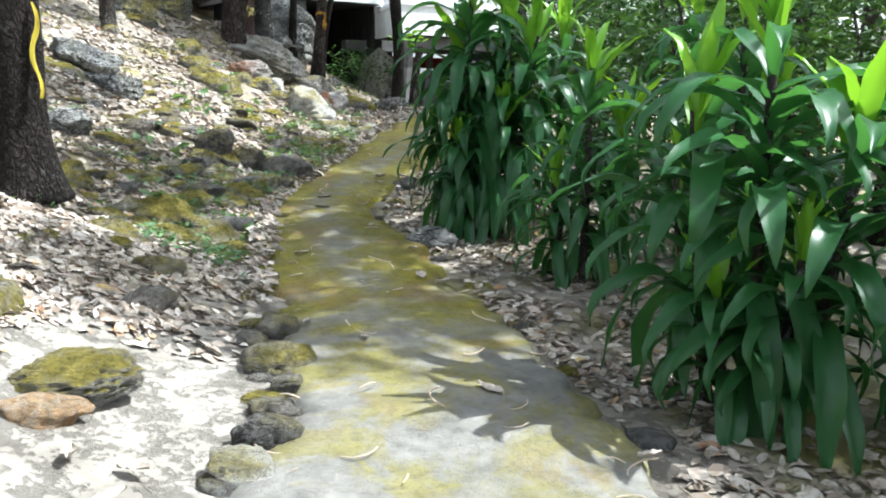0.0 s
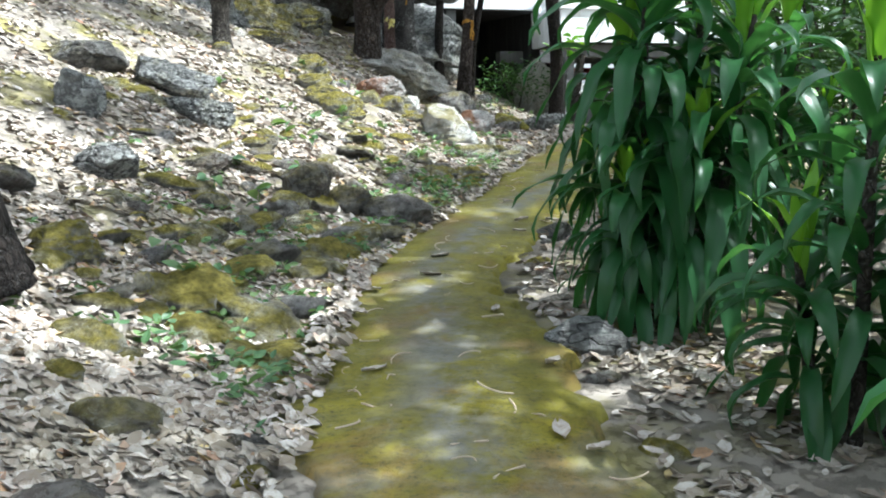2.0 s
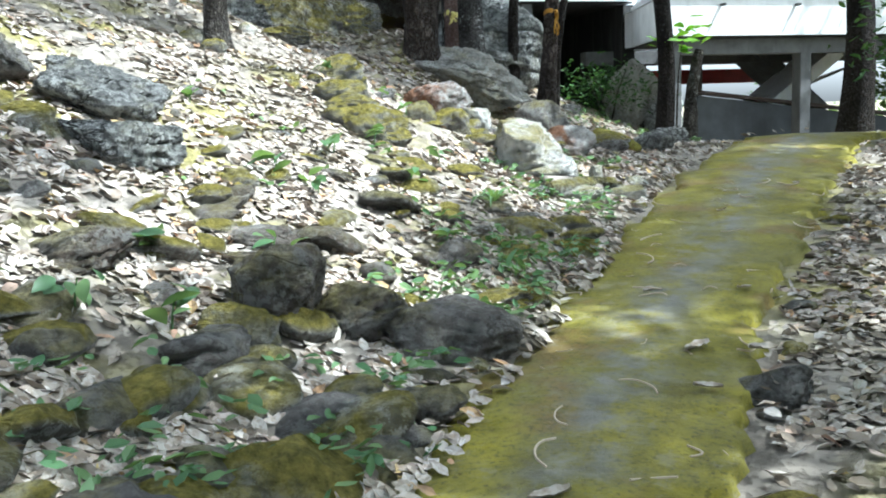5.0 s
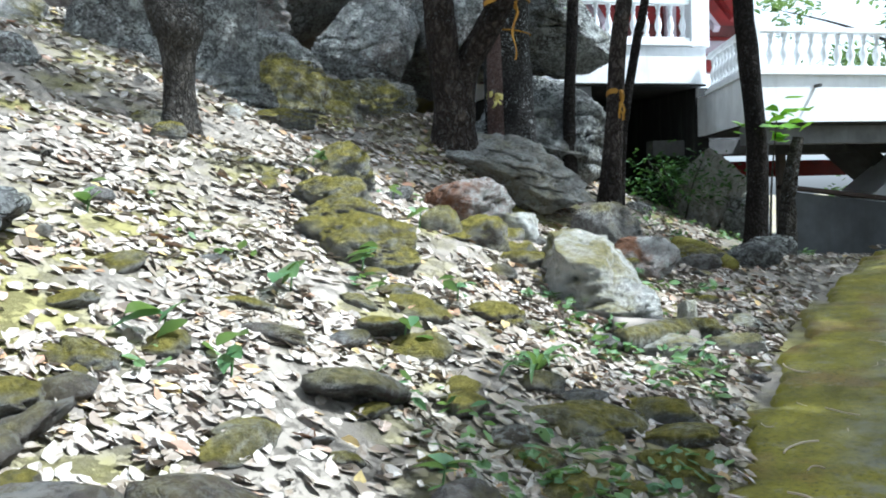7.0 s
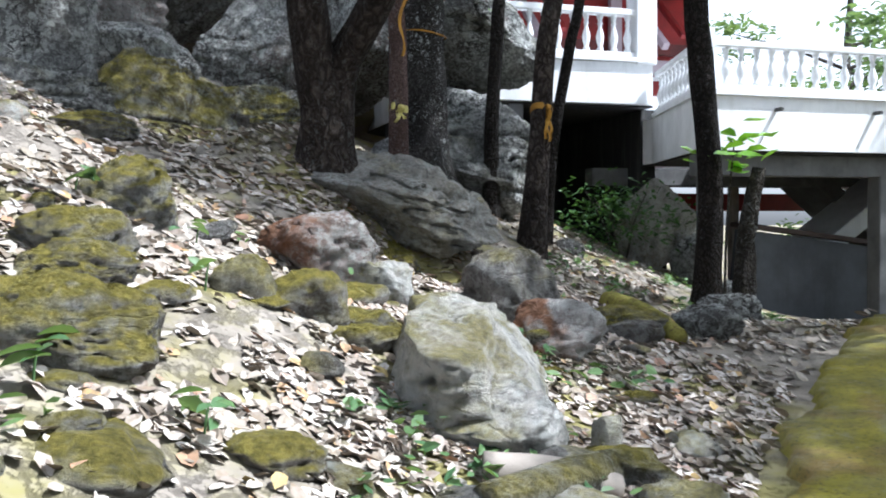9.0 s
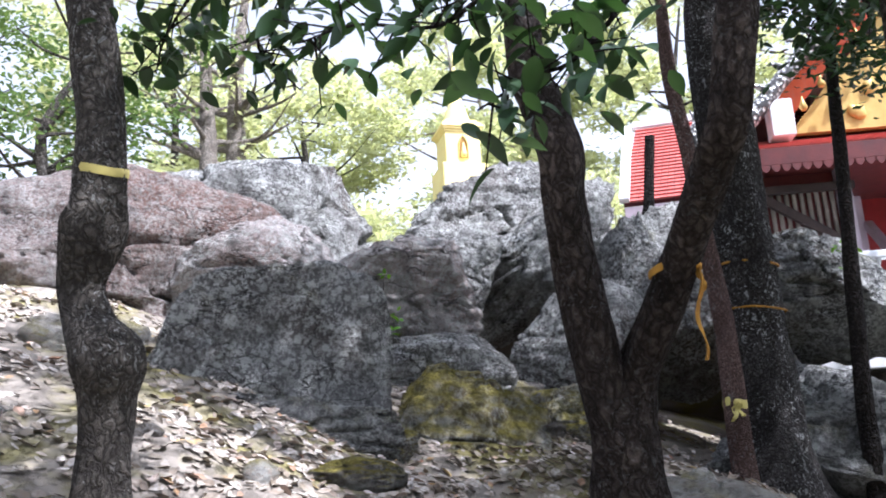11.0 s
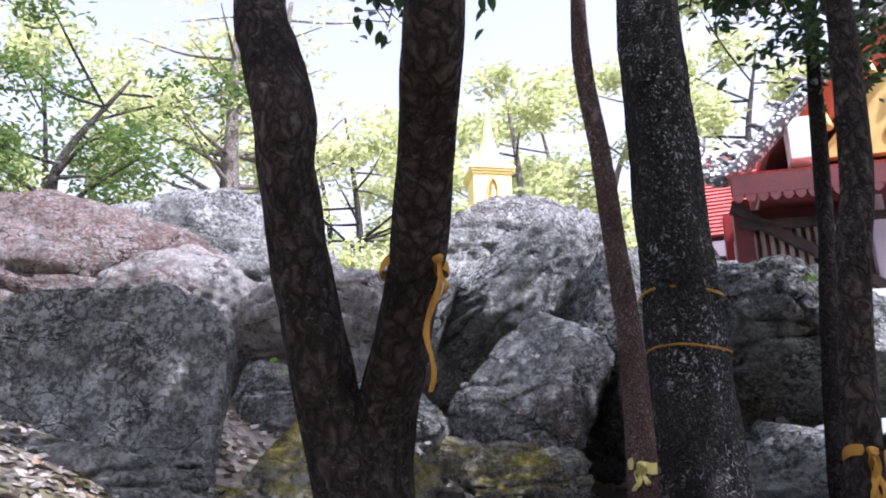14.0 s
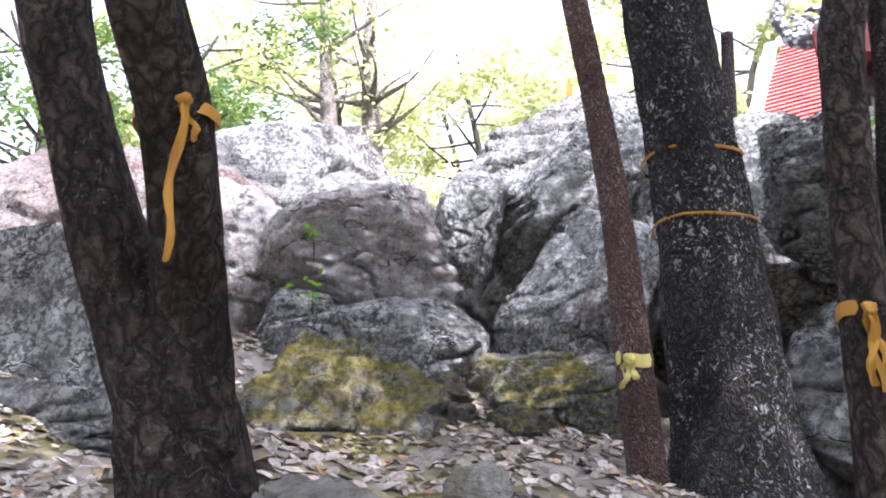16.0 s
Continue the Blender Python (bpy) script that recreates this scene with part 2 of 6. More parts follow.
def bark(name, dark, light, lichen=0.3, rows=9.0):
    """Fissured bark: raised plates, dark furrows, small pale lichen flecks."""
    n = Nodes(name, 0.95, spec=0.15).world_pos().warp(9.0, 0.16)
    plates = n.voronoi(rows * 2.8, 0.0, 0.3, "DISTANCE_TO_EDGE", (1.0, 1.0, 0.42))
    fine = n.noise(rows * 4, 7, 0.75, 0.3, 0.7, stretch=(1.0, 1.0, 0.4))
    c = n.mix(fine, dark, light)
    c = n.mix(n.noise(1.6, 5, 0.6, 0.42, 0.68), c, tuple(v * 0.6 for v in dark))
    c = n.mix(n.remap(plates, 0.0, 1.0, 0.8, 0.0), c, tuple(v * 0.3 for v in dark))
    patch = n.noise(1.8, 4, 0.6, 0.4, 0.62)
    spots = n.math("MAXIMUM", n.math("MULTIPLY", n.noise(38, 5, 0.6, 0.59, 0.62), patch), n.math("MULTIPLY", n.noise(17, 5, 0.6, 0.62, 0.64, stretch=(1, 1, 0.6)), patch))
    c = n.mix(n.math("MULTIPLY", spots, lichen), c, (0.52, 0.53, 0.5))
    n.bump(n.math("ADD", n.math("MULTIPLY", plates, 0.6), n.math("MULTIPLY", fine, 0.4)), 1.0, 0.07)
    return n.done(c)


def paint(name, a, b=None, rough=0.6, dirt=0.3, dirt_colour=(0.25, 0.24, 0.21), metal=0.0):
    n = Nodes(name, rough, metal).world_pos()
    c = n.mix(n.noise(3, 6, 0.6), a, b or tuple(v * 0.85 for v in a))
    run = n.noise(3.0, 6, 0.65, 0.52, 0.75, stretch=(2.5, 2.5, 0.25))
    c = n.mix(n.math("MULTIPLY", run, dirt), c, dirt_colour)
    n.bump(n.noise(25, 5, 0.6, 0.2, 0.8), 0.2, 0.01)
    return n.done(c)


M["moss"], M["soil"], M["path"], M["litter"] = moss_material(), soil_material(), path_material(), litter_material()
M["corn_leaf"] = green_leaf("corn_leaf", (0.014, 0.06, 0.027), (0.048, 0.15, 0.042), 0.36, 0.36, 0.4)
M["corn_young"] = green_leaf("corn_young", (0.1, 0.27, 0.02), (0.2, 0.4, 0.03), 0.35, 0.3, 0.5)
M["canopy"] = green_leaf("canopy_leaf", (0.012, 0.03, 0.012), (0.03, 0.075, 0.02), 0.4, 0.2, 0.45)
M["bush"] = green_leaf("bush_leaf", (0.02, 0.06, 0.015), (0.06, 0.13, 0.03), 0.5, 0.25)
# washed-out green: distance haze and glare are put into the leaf colour
M["hazy_far_leaf"] = green_leaf("hazy_far_leaf", (0.24, 0.29, 0.21), (0.46, 0.5, 0.39), 0.6, 0.5)
M["far_dark"] = green_leaf("far_dark_leaf", (0.05, 0.1, 0.04), (0.12, 0.19, 0.07), 0.6, 0.35)
M["herb"] = green_leaf("herb_leaf", (0.05, 0.12, 0.05), (0.14, 0.22, 0.08), 0.5, 0.3)
M["bark_dark"] = bark("bark_dark", (0.024, 0.019, 0.016), (0.068, 0.055, 0.046), 0.14)
M["bark_brown"] = bark("bark_brown", (0.036, 0.027, 0.022), (0.19, 0.152, 0.128), 0.15, 5.5)
M["bark_lichen"] = bark("bark_lichen", (0.042, 0.038, 0.035), (0.14, 0.128, 0.118), 1.0, 11)
M["bark_pink"] = bark("bark_pink", (0.19, 0.115, 0.095), (0.37, 0.26, 0.225), 0.5, 16)
M["bark_pale"] = bark("bark_pale", (0.42, 0.36, 0.3), (0.66, 0.6, 0.53), 0.2)
M["bark_grey"] = bark("bark_grey", (0.08, 0.07, 0.06), (0.24, 0.215, 0.18), 0.5)
M["white"] = paint("white_paint", (0.8, 0.81, 0.82), None, 0.55, 0.22)
M["concrete"] = paint("grey_concrete", (0.13, 0.13, 0.13), (0.08, 0.08, 0.08), 0.8, 0.5, (0.06, 0.06, 0.06))
M["red"] = paint("red_paint", (0.27, 0.014, 0.013), (0.19, 0.011, 0.011), 0.45, 0.25, (0.12, 0.02, 0.02))
M["maroon"] = paint("maroon_paint", (0.13, 0.022, 0.02), (0.08, 0.016, 0.016), 0.5, 0.35, (0.06, 0.03, 0.03))
M["roof"] = paint("red_roof_tile", (0.52, 0.13, 0.105), (0.42, 0.09, 0.075), 0.5, 0.35, (0.36, 0.2, 0.17))
M["orange"] = paint("orange_paint", (0.6, 0.1, 0.02), (0.5, 0.07, 0.015), 0.45, 0.15)
M["gold"] = paint("gold_paint", (0.62, 0.45, 0.14), (0.5, 0.34, 0.09), 0.4, 0.1, (0.4, 0.25, 0.05), 0.15)
M["yellow"] = paint("yellow_paint", (0.88, 0.76, 0.32), (0.85, 0.7, 0.25), 0.5, 0.08, (0.5, 0.35, 0.06))
def mosaic_material():
    n = Nodes("grey_mosaic", 0.35).world_pos()
    c = n.mix(n.voronoi(14, 0.3, 0.55), (0.62, 0.63, 0.61), (0.08, 0.08, 0.08))
    n.bump(n.voronoi(14, 0.1, 0.6), 0.8, 0.03)
    return n.done(c)


M["scale_grey"] = mosaic_material()
M["grey_wood"] = paint("weathered_wood", (0.3, 0.26, 0.22), (0.2, 0.17, 0.14), 0.85, 0.4, (0.1, 0.09, 0.08))
M["dry_stalk"] = paint("dry_stalk", (0.5, 0.42, 0.32), (0.36, 0.28, 0.2), 0.8, 0.1)
M["cloth"] = paint("saffron_cloth", (0.42, 0.22, 0.025), (0.24, 0.11, 0.012), 0.8, 0.2, (0.35, 0.15, 0.02))
M["cloth_old"] = paint("olive_yellow_cloth", (0.42, 0.34, 0.03), (0.3, 0.24, 0.02), 0.85, 0.3, (0.15, 0.12, 0.02))
M["cloth_pale"] = paint("pale_yellow_cloth", (0.55, 0.47, 0.15), (0.42, 0.35, 0.1), 0.8, 0.3)
M["dark_timber"] = paint("dark_timber", (0.05, 0.032, 0.026), (0.03, 0.02, 0.018), 0.7, 0.3, (0.1, 0.07, 0.06))
# a darker blue-grey than the other concrete
M["dusky"] = paint("dusky_concrete", (0.06, 0.066, 0.072), (0.04, 0.043, 0.048), 0.7, 0.4, (0.03, 0.03, 0.03))
M["mauve"] = paint("mauve_paint", (0.46, 0.38, 0.42), None, 0.5, 0.25)
# dark gold that stands for the shadow inside the shrine niche
M["niche_shadow"] = paint("niche_shadow", (0.3, 0.15, 0.02), None, 0.7, 0.1)
# near-black colour that stands for deep shade under the terrace
M["dark"] = paint("underside_shade", (0.02, 0.02, 0.02), (0.012, 0.012, 0.012), 0.9, 0.2)


# ---- mesh helpers ----
def mesh_from(name, verts, faces, material, smooth=True):
    me = bpy.data.meshes.new(name)
    me.from_pydata([tuple(v) for v in verts], [], [tuple(f) for f in faces])
    me.materials.append(material)
    if smooth:
        me.shade_smooth()
    me.update()
    return me


def part(name, bm, material, parent=None, label="", smooth=False):
    """One mesh object from a bmesh, under a thing or a part."""
    me = bpy.data.meshes.new(name)
    bm.to_mesh(me)
    bm.free()
    me.materials.append(material)
    if smooth:
        me.shade_smooth()
    ob = new(name, me)
    if parent:
        ob.parent = parent
    if label:
        ob["label"] = label
    return ob


def thing(name, m, label, category, group="", kind=""):
    ob = new(name)
    ob.empty_display_size = 0.1
    ob.matrix_world = m
    return tagged(ob, label, category, group, kind)


def box(sx, sy, sz, at=(0, 0, 0), bevel=0.0, bm=None, rot=None):
    """A bevelled box; at: centre of its base."""
    own = bmesh.new()
    bmesh.ops.create_cube(own, size=1.0, matrix=Matrix.Diagonal((sx, sy, sz, 1)))
    if bevel:
        bmesh.ops.bevel(own, geom=own.edges[:], offset=bevel, segments=2, affect="EDGES")
    m = Matrix.Translation((at[0], at[1], at[2] + sz / 2)) @ (rot or Matrix())
    bmesh.ops.transform(own, matrix=m, verts=own.verts)
    if bm is None:
        return own
    tmp = bpy.data.meshes.new("tmp")
    own.to_mesh(tmp)
    own.free()
    bm.from_mesh(tmp)
    bpy.data.meshes.remove(tmp)
    return bm


def fine_leaves(name, centres, size, rng, material, droop=0.7):
    """Oval pointed leaves with a midrib fold, six stations long, for twigs near the walk."""
    vs, fs = [], []
    for c in centres:
        az = rng.uniform(0, 6.283)
        d = Vector((math.cos(az), math.sin(az), -droop + rng.normal(0, 0.35))).normalized()
        side = d.cross(Vector((rng.normal(0, 0.4), rng.normal(0, 0.4), 1))).normalized()
        nor = side.cross(d)
        L = size * rng.uniform(0.65, 1.25)
        b = len(vs)
        prof = ((0.0, 0.02), (0.12, 0.26), (0.3, 0.44), (0.5, 0.48), (0.7, 0.38), (0.88, 0.16), (1.0, 0.01))
        for s, w in prof:
            p = Vector(c) + d * L * (s - 0.3) + nor * L * (-0.25 * (s - 0.3) ** 2)
            e = w * 0.5 * L
            vs += [p + side * e + nor * e * 0.25, p, p - side * e + nor * e * 0.25]
        for i in range(len(prof) - 1):
            k = b + 3 * i
            fs += [(k, k + 1, k + 4, k + 3), (k + 1, k + 2, k + 5, k + 4)]
    return mesh_from(name, vs, fs, material)


def lathe(profile, sides=12, bm=None, at=(0, 0, 0)):
    """A turned body from (radius, height) steps."""
    bm = bm or bmesh.new()
    rings = []
    for r, z in profile:
        rings.append([bm.verts.new((at[0] + r * math.cos(a), at[1] + r * math.sin(a), at[2] + z)) for a in [2 * math.pi * k / sides for k in range(sides)]])
    for lo, hi in zip(rings, rings[1:]):
        for k in range(sides):
            bm.faces.new((lo[k], lo[(k + 1) % sides], hi[(k + 1) % sides], hi[k]))
    bm.faces.new(rings[0][::-1])
    bm.faces.new(rings[-1])
    return bm


def spline(points, steps):
    """Catmull-Rom through points of any length."""
    pts = [np.array(p, float) for p in points]
    pts = [2 * pts[0] - pts[1], *pts, 2 * pts[-1] - pts[-2]]
    out = []
    for a, b, c, d in zip(pts, pts[1:], pts[2:], pts[3:]):
        for k in range(steps):
            s = k / steps
            out.append(0.5 * (2 * b + (c - a) * s + (2 * a - 5 * b + 4 * c - d) * s * s + (3 * b - a - 3 * c + d) * s ** 3))
    out.append(pts[-2])
    return out


def tube(points, sides=12, steps=6, rough=0.06, bm=None, flare=0.0, seed=0.0):
    """A limb through (x, y, z, radius), with uneven bark."""
    bm = bm or bmesh.new()
    line = spline(points, steps)
    rings = []
    for i, p in enumerate(line):
        q, o = line[min(i + 1, len(line) - 1)], line[max(i - 1, 0)]
        d = Vector(q[:3] - o[:3]).normalized()
        a = d.cross(Vector((0.31, 0.95, 0.05))).normalized()
        b = d.cross(a)
        ring = []
        for k in range(sides):
            ang = 2 * math.pi * k / sides
            n1 = noise.noise(Vector((math.cos(ang) * 1.3 + seed, math.sin(ang) * 1.3, p[2] * 0.9)))
            n2 = noise.noise(Vector((math.cos(ang) * 4 + seed, math.sin(ang) * 4, p[2] * 3.0)))
            n3 = noise.noise(Vector((math.cos(ang) * 11 + seed, math.sin(ang) * 11, p[2] * 6.0)))
            r = p[3] * (1 + rough * 2.4 * n1 + rough * n2 + rough * 0.55 * n3)
            if flare:
                h = i / (len(line) - 1)
                r *= 1 + flare * math.exp(-h * 14) * (1 + 0.5 * math.sin(ang * 4 + seed))
            ring.append(bm.verts.new(Vector(p[:3]) + (a * math.cos(ang) + b * math.sin(ang)) * r))
        rings.append(ring)
    for lo, hi in zip(rings, rings[1:]):
        for k in range(sides):
            bm.faces.new((lo[k], lo[(k + 1) % sides], hi[(k + 1) % sides], hi[k]))
    bm.faces.new(rings[0][::-1])
    bm.faces.new(rings[-1])
    bmesh.ops.recalc_face_normals(bm, faces=bm.faces[:])
    return bm


def leaf_cloud(name, centres, size, rng, material, droop=0.3, aspect=0.4, curl=0.15, flat=False, slope=0.0):
    """Many small folded leaves as one mesh; each leaf is an island of four triangles."""
    n = len(centres)
    c = np.asarray(centres, float)
    az = rng.uniform(0, 2 * np.pi, n)
    d = np.stack([np.cos(az), np.sin(az), -droop + rng.normal(0, 0.35, n)], 1)
    if flat:
        d[:, 2] = rng.normal(0, 0.27, n) - slope * d[:, 0]
    d /= np.linalg.norm(d, axis=1)[:, None]
    up = np.stack([rng.normal(0, 0.45, n), rng.normal(0, 0.45, n), np.ones(n)], 1)
    if flat:
        up[:, :2] *= 1.0
        up[:, 0] += slope
    side = np.cross(d, up)
    side /= np.linalg.norm(side, axis=1)[:, None]
    nor = np.cross(side, d)
    L = (size * rng.uniform(0.6, 1.35, n))[:, None]
    W = L * aspect * rng.uniform(0.8, 1.2, n)[:, None]
    cu = curl * rng.uniform(-0.5, 1.6, n)[:, None]
    v = np.stack([c - d * L * 0.5,
                  c - d * L * 0.18 + side * W * 0.5 + nor * L * cu, c - d * L * 0.12,
                  c - d * L * 0.18 - side * W * 0.5 + nor * L * cu,
                  c + d * L * 0.22 + side * W * 0.4 + nor * L * cu, c + d * L * 0.2,
                  c + d * L * 0.22 - side * W * 0.4 + nor * L * cu,
                  c + d * L * 0.52 + nor * L * cu * rng.uniform(-1, 2, n)[:, None]], 1).reshape(-1, 3)
    f = np.array([[0, 2, 1, 1], [0, 3, 2, 2], [1, 2, 5, 4], [2, 3, 6, 5], [4, 5, 7, 7], [5, 6, 7, 7]])
    faces = []
    for k in range(n):
        b = 8 * k
        faces += [(b, b + 2, b + 1), (b, b + 3, b + 2), (b + 1, b + 2, b + 5, b + 4), (b + 2, b + 3, b + 6, b + 5), (b + 4, b + 5, b + 7), (b + 5, b + 6, b + 7)]
    return mesh_from(name, v, faces, material, smooth=False)


# ---- ground ----
def lerp_table(y, table):
    return float(np.interp(y, [a for a, _ in table], [b for _, b in table]))


EDGE = [(-30, -1.3), (0, -1.3), (6, -1.5), (9, -2.0), (13, -1.65), (19, -1.8), (80, -1.8)]
BASE = [(-40, -0.9), (0, -0.15), (13, 0.45), (19, 1.02), (26, 1.05), (40, 1.2), (80, 1.2)]
DIP = [(19, 0.0), (26, 0.75), (40, 1.6)]


def soft(v, k=0.35):
    return k * math.log1p(math.exp(max(-30, min(30, v / k))))


# low banks (+) and hollows (-): x, y, height, reach
BANKS = [(-4.4, 19.3, 0.46, 0.8), (-4.35, 21.4, 0.36, 1.0), (-3.2, 18.55, -0.5, 0.5), (-6.3, 19.9, -0.42, 1.1), (-1.8, 20.8, -0.22, 0.9), (-2.0, 7.2, -0.14, 0.8)]


def ground_z(x, y):
    w = min(1.0, max(0.0, (x + 5) / 3))
    w = w * w * (3 - 2 * w)
    base = lerp_table(y, BASE) - w * lerp_table(y, DIP)
    d = lerp_table(y, EDGE) + w * lerp_table(y, [(19, 0.0), (26, 2.0)]) - x
    rise = 0.41 * soft(d)
    if rise > 5.0:
        rise = 5.0 + (rise - 5.0) * 0.12
    bank = sum(h * math.exp(-((x - bx) ** 2 + (y - by) ** 2) / (r * r)) for bx, by, h, r in BANKS)
    return base + rise + bank - 0.12 * min(4.0, soft(x - 2.2, 0.8))


def bumpy(x, y):
    d = lerp_table(y, EDGE) - x
    w = min(1.0, max(0.12, (d + 0.2) / 1.2)) if x < 0 else min(1.0, max(0.12, (x - 1.0) / 1.5))
    p = Vector((x, y, 0))
    return w * (0.10 * noise.noise(p * 0.8) + 0.05 * noise.noise(p * 2.3) + 0.02 * noise.noise(p * 7))


def surface(x, y):
    return ground_z(x, y) + bumpy(x, y)


def axis(fine_lo, fine_hi, step, lo, hi):
    a = list(np.arange(fine_lo, fine_hi, step))
    s, v = step, fine_hi
    while v < hi:
        a.append(v)
        s *= 1.18
        v += s
    a.append(hi)
    s, v = step * 1.18, fine_lo - step
    while v > lo:
        a.insert(0, v)
        s *= 1.18
        v -= s
    a.insert(0, lo)
    return a


xs, ys = axis(-8, 3, 0.11, -900, 900), axis(-1, 24, 0.13, -900, 900)
verts = [(x, y, surface(x, y)) for y in ys for x in xs]
nx = len(xs)
faces = [(j * nx + i, j * nx + i + 1, (j + 1) * nx + i + 1, (j + 1) * nx + i) for j in range(len(ys) - 1) for i in range(nx - 1)]
ground = new("ground", mesh_from("ground", verts, faces, M["soil"]))
tagged(ground, "brown forest soil with moss and leaf litter", "ground", kind="structure")

# ---- path ----
CENTRE = [(-8, 0.5), (0, 0.45), (3, 0.15), (4, 0.03), (5, -0.2), (6.2, -0.55), (7.5, -0.85), (8.8, -1.15), (10.3, -1.05), (11.5, -0.93), (13.1, -0.67), (14.6, -0.38), (15.6, -0.2), (17.0, 0.12), (18.5, 0.55), (20, 1.25), (24, 3.8)]
HALF = [(-8, 0.95), (2.5, 0.95), (4, 0.74), (6.2, 0.72), (7.5, 0.66), (8.8, 0.53), (10.3, 0.58), (11.5, 0.58), (13.1, 0.65), (14.8, 0.74), (17, 0.78), (24, 0.7)]


def path_mesh():
    rows = spline([(c, y, lerp_table(y, HALF)) for y, c in CENTRE], 26)
    vs, fs, uvs = [], [], []
    N = 16
    for j, (cx, y, h) in enumerate(rows):
        for i in range(N + 1):
            u = i / N
            ragged = 0.19 * noise.noise(Vector((y * 1.7, 9.0 if u < 0.5 else 3.0, 0))) + 0.13 * noise.noise(Vector((y * 6, 4.0 if u < 0.5 else 7.0, 0)))
            x = cx + (2 * u - 1) * (h + ragged)
            z = lerp_table(y, BASE) - 0.4 * lerp_table(y, DIP) + 0.05 + 0.035 * (1 - (2 * u - 1) ** 2) + 0.012 * noise.noise(Vector((x * 2, y * 2, 5)))
            if i in (0, N):
                z -= 0.16
            vs.append((x, y, z))
            uvs.append((u, y))
    for j in range(len(rows) - 1):
        for i in range(N):
            a = j * (N + 1) + i
            fs.append((a, a + 1, a + N + 2, a + N + 1))
    me = mesh_from("path", vs, fs, M["path"])
    layer = me.uv_layers.new(name="UVMap")
    for loop in me.loops:
        layer.data[loop.index].uv = uvs[loop.vertex_index]
    return me


footpath = new("path", path_mesh())
tagged(footpath, "narrow concrete footpath overgrown with olive moss", "path", kind="structure")


def path_x(y):
    return lerp_table(y, CENTRE), lerp_table(y, HALF)


# ---- boulders and stones ----
def boulder_bm(size, seed, detail=4, square=2.6, cuts=7, rough=0.08, layers=0.45):
    """An uneven, partly flat-faced boulder of that width, depth and height round the origin."""
    rng = random.Random(seed)
    bm = bmesh.new()
    bmesh.ops.create_icosphere(bm, subdivisions=detail, radius=1.0)
    planes = []
    for _ in range(cuts):
        d = Vector((rng.gauss(0, 1), rng.gauss(0, 1), rng.gauss(0, 0.8))).normalized()
        planes.append((d, rng.uniform(0.58, 0.88)))
    off = Vector((rng.uniform(0, 50), rng.uniform(0, 50), rng.uniform(0, 50)))
    for v in bm.verts:
        p = v.co.copy()
        k = (abs(p.x) ** square + abs(p.y) ** square + abs(p.z) ** square) ** (-1 / square)
        p *= k
        for d, c in planes:
            over = p.dot(d) - c
            if over > 0:
                p -= d * over * 0.96
        n = p.normalized()
        q = p * 1.3 + off
        ridge = 0.5 - abs(noise.noise(q * 1.7 + Vector((3, 7, 1))))
        p += n * rough * (1.3 * noise.noise(q) + 0.8 * noise.noise(q * 2.4) + 0.7 * ridge + 0.5 * noise.noise(q * 5.5) + 0.36 * noise.noise(q * 12) + 0.2 * noise.noise(q * 25))
        shelf = q.z * 2.6 + 0.9 * noise.noise(q * 0.8)
        step = shelf - math.floor(shelf)
        p += n * rough * layers * (0.9 * (step if step < 0.8 else (1 - step) * 4) - 0.4)
        crack = abs(noise.noise(Vector((q.x * 0.9, q.y * 0.9, q.z * 2.2)) + Vector((9, 4, 2))))
        if crack < 0.045:
            p -= n * rough * 1.6 * (1 - crack / 0.045)
        v.co = Vector((p.x * size[0] / 2, p.y * size[1] / 2, p.z * size[2] / 2))
    return bm


def boulder(x, y, z, w, d, h, yaw, mat, label, seed, tilt=0, lean=0, square=2.6, cuts=12, rough=0.085, detail=6, layers=0.14):
    ob = part("boulder", boulder_bm((w, d, h), seed, detail, square, cuts, rough, layers), M[mat], smooth=True)
    ob.matrix_world = pose(x, y, z, tilt, lean, yaw)
    return tagged(ob, label, "boulder", "boulder pile on the slope")


STONE_WORDS = {"pale": "pale sunlit rock with lichen on the slope",
               "moss": "rounded rock under olive moss in leaf litter", "dark": "dark grey lichen-spotted rock on the slope",
               "rust": "rust-stained pale rock among dry leaves", "tan": "tan weathered stone lying on sandy ground",
               "small": "brown-grey weathered rock half buried in litter"}


def stone(x, y, w, h, mat, yaw, seed, deep=0.85, z=None):
    ob = part("rock", boulder_bm((w * 1.12, w * deep, h * 1.05), seed + 100, 5 if w > 0.4 else 4, 2.3 if mat == "moss" else 2.6, 3 if mat == "moss" else 9, 0.12 if mat == "moss" else 0.095, 0.25), M["rock_" + mat], smooth=True)
    ob.matrix_world = pose(x, y, surface(x, y) + h * (0.06 if mat == "moss" else 0.15) if z is None else z, random.Random(seed).uniform(-8, 8), random.Random(seed + 5).uniform(-10, 10), yaw)
    return tagged(ob, STONE_WORDS[mat], "rock", "rocks on the slope")


boulder(-8.05, 19.35, 3.2, 2.3, 1.8, 2.9, 46, "rock_dark", "dark grey squarish boulder with lichen crust", 3, 0, 6, 3.4, 6, 0.05)
boulder(-12.6, 20.7, 5.2, 5.6, 4.2, 3.6, 40, "rock_red", "huge reddish-brown boulder with a rounded top", 4, 0, 8, 2.5, 6, 0.06)
boulder(-10.5, 21.3, 5.15, 2.1, 1.8, 2.1, 42, "rock_rose", "pale pink sunlit boulder with dark cracks", 21, 0, 24, 2.4, 6, 0.06)
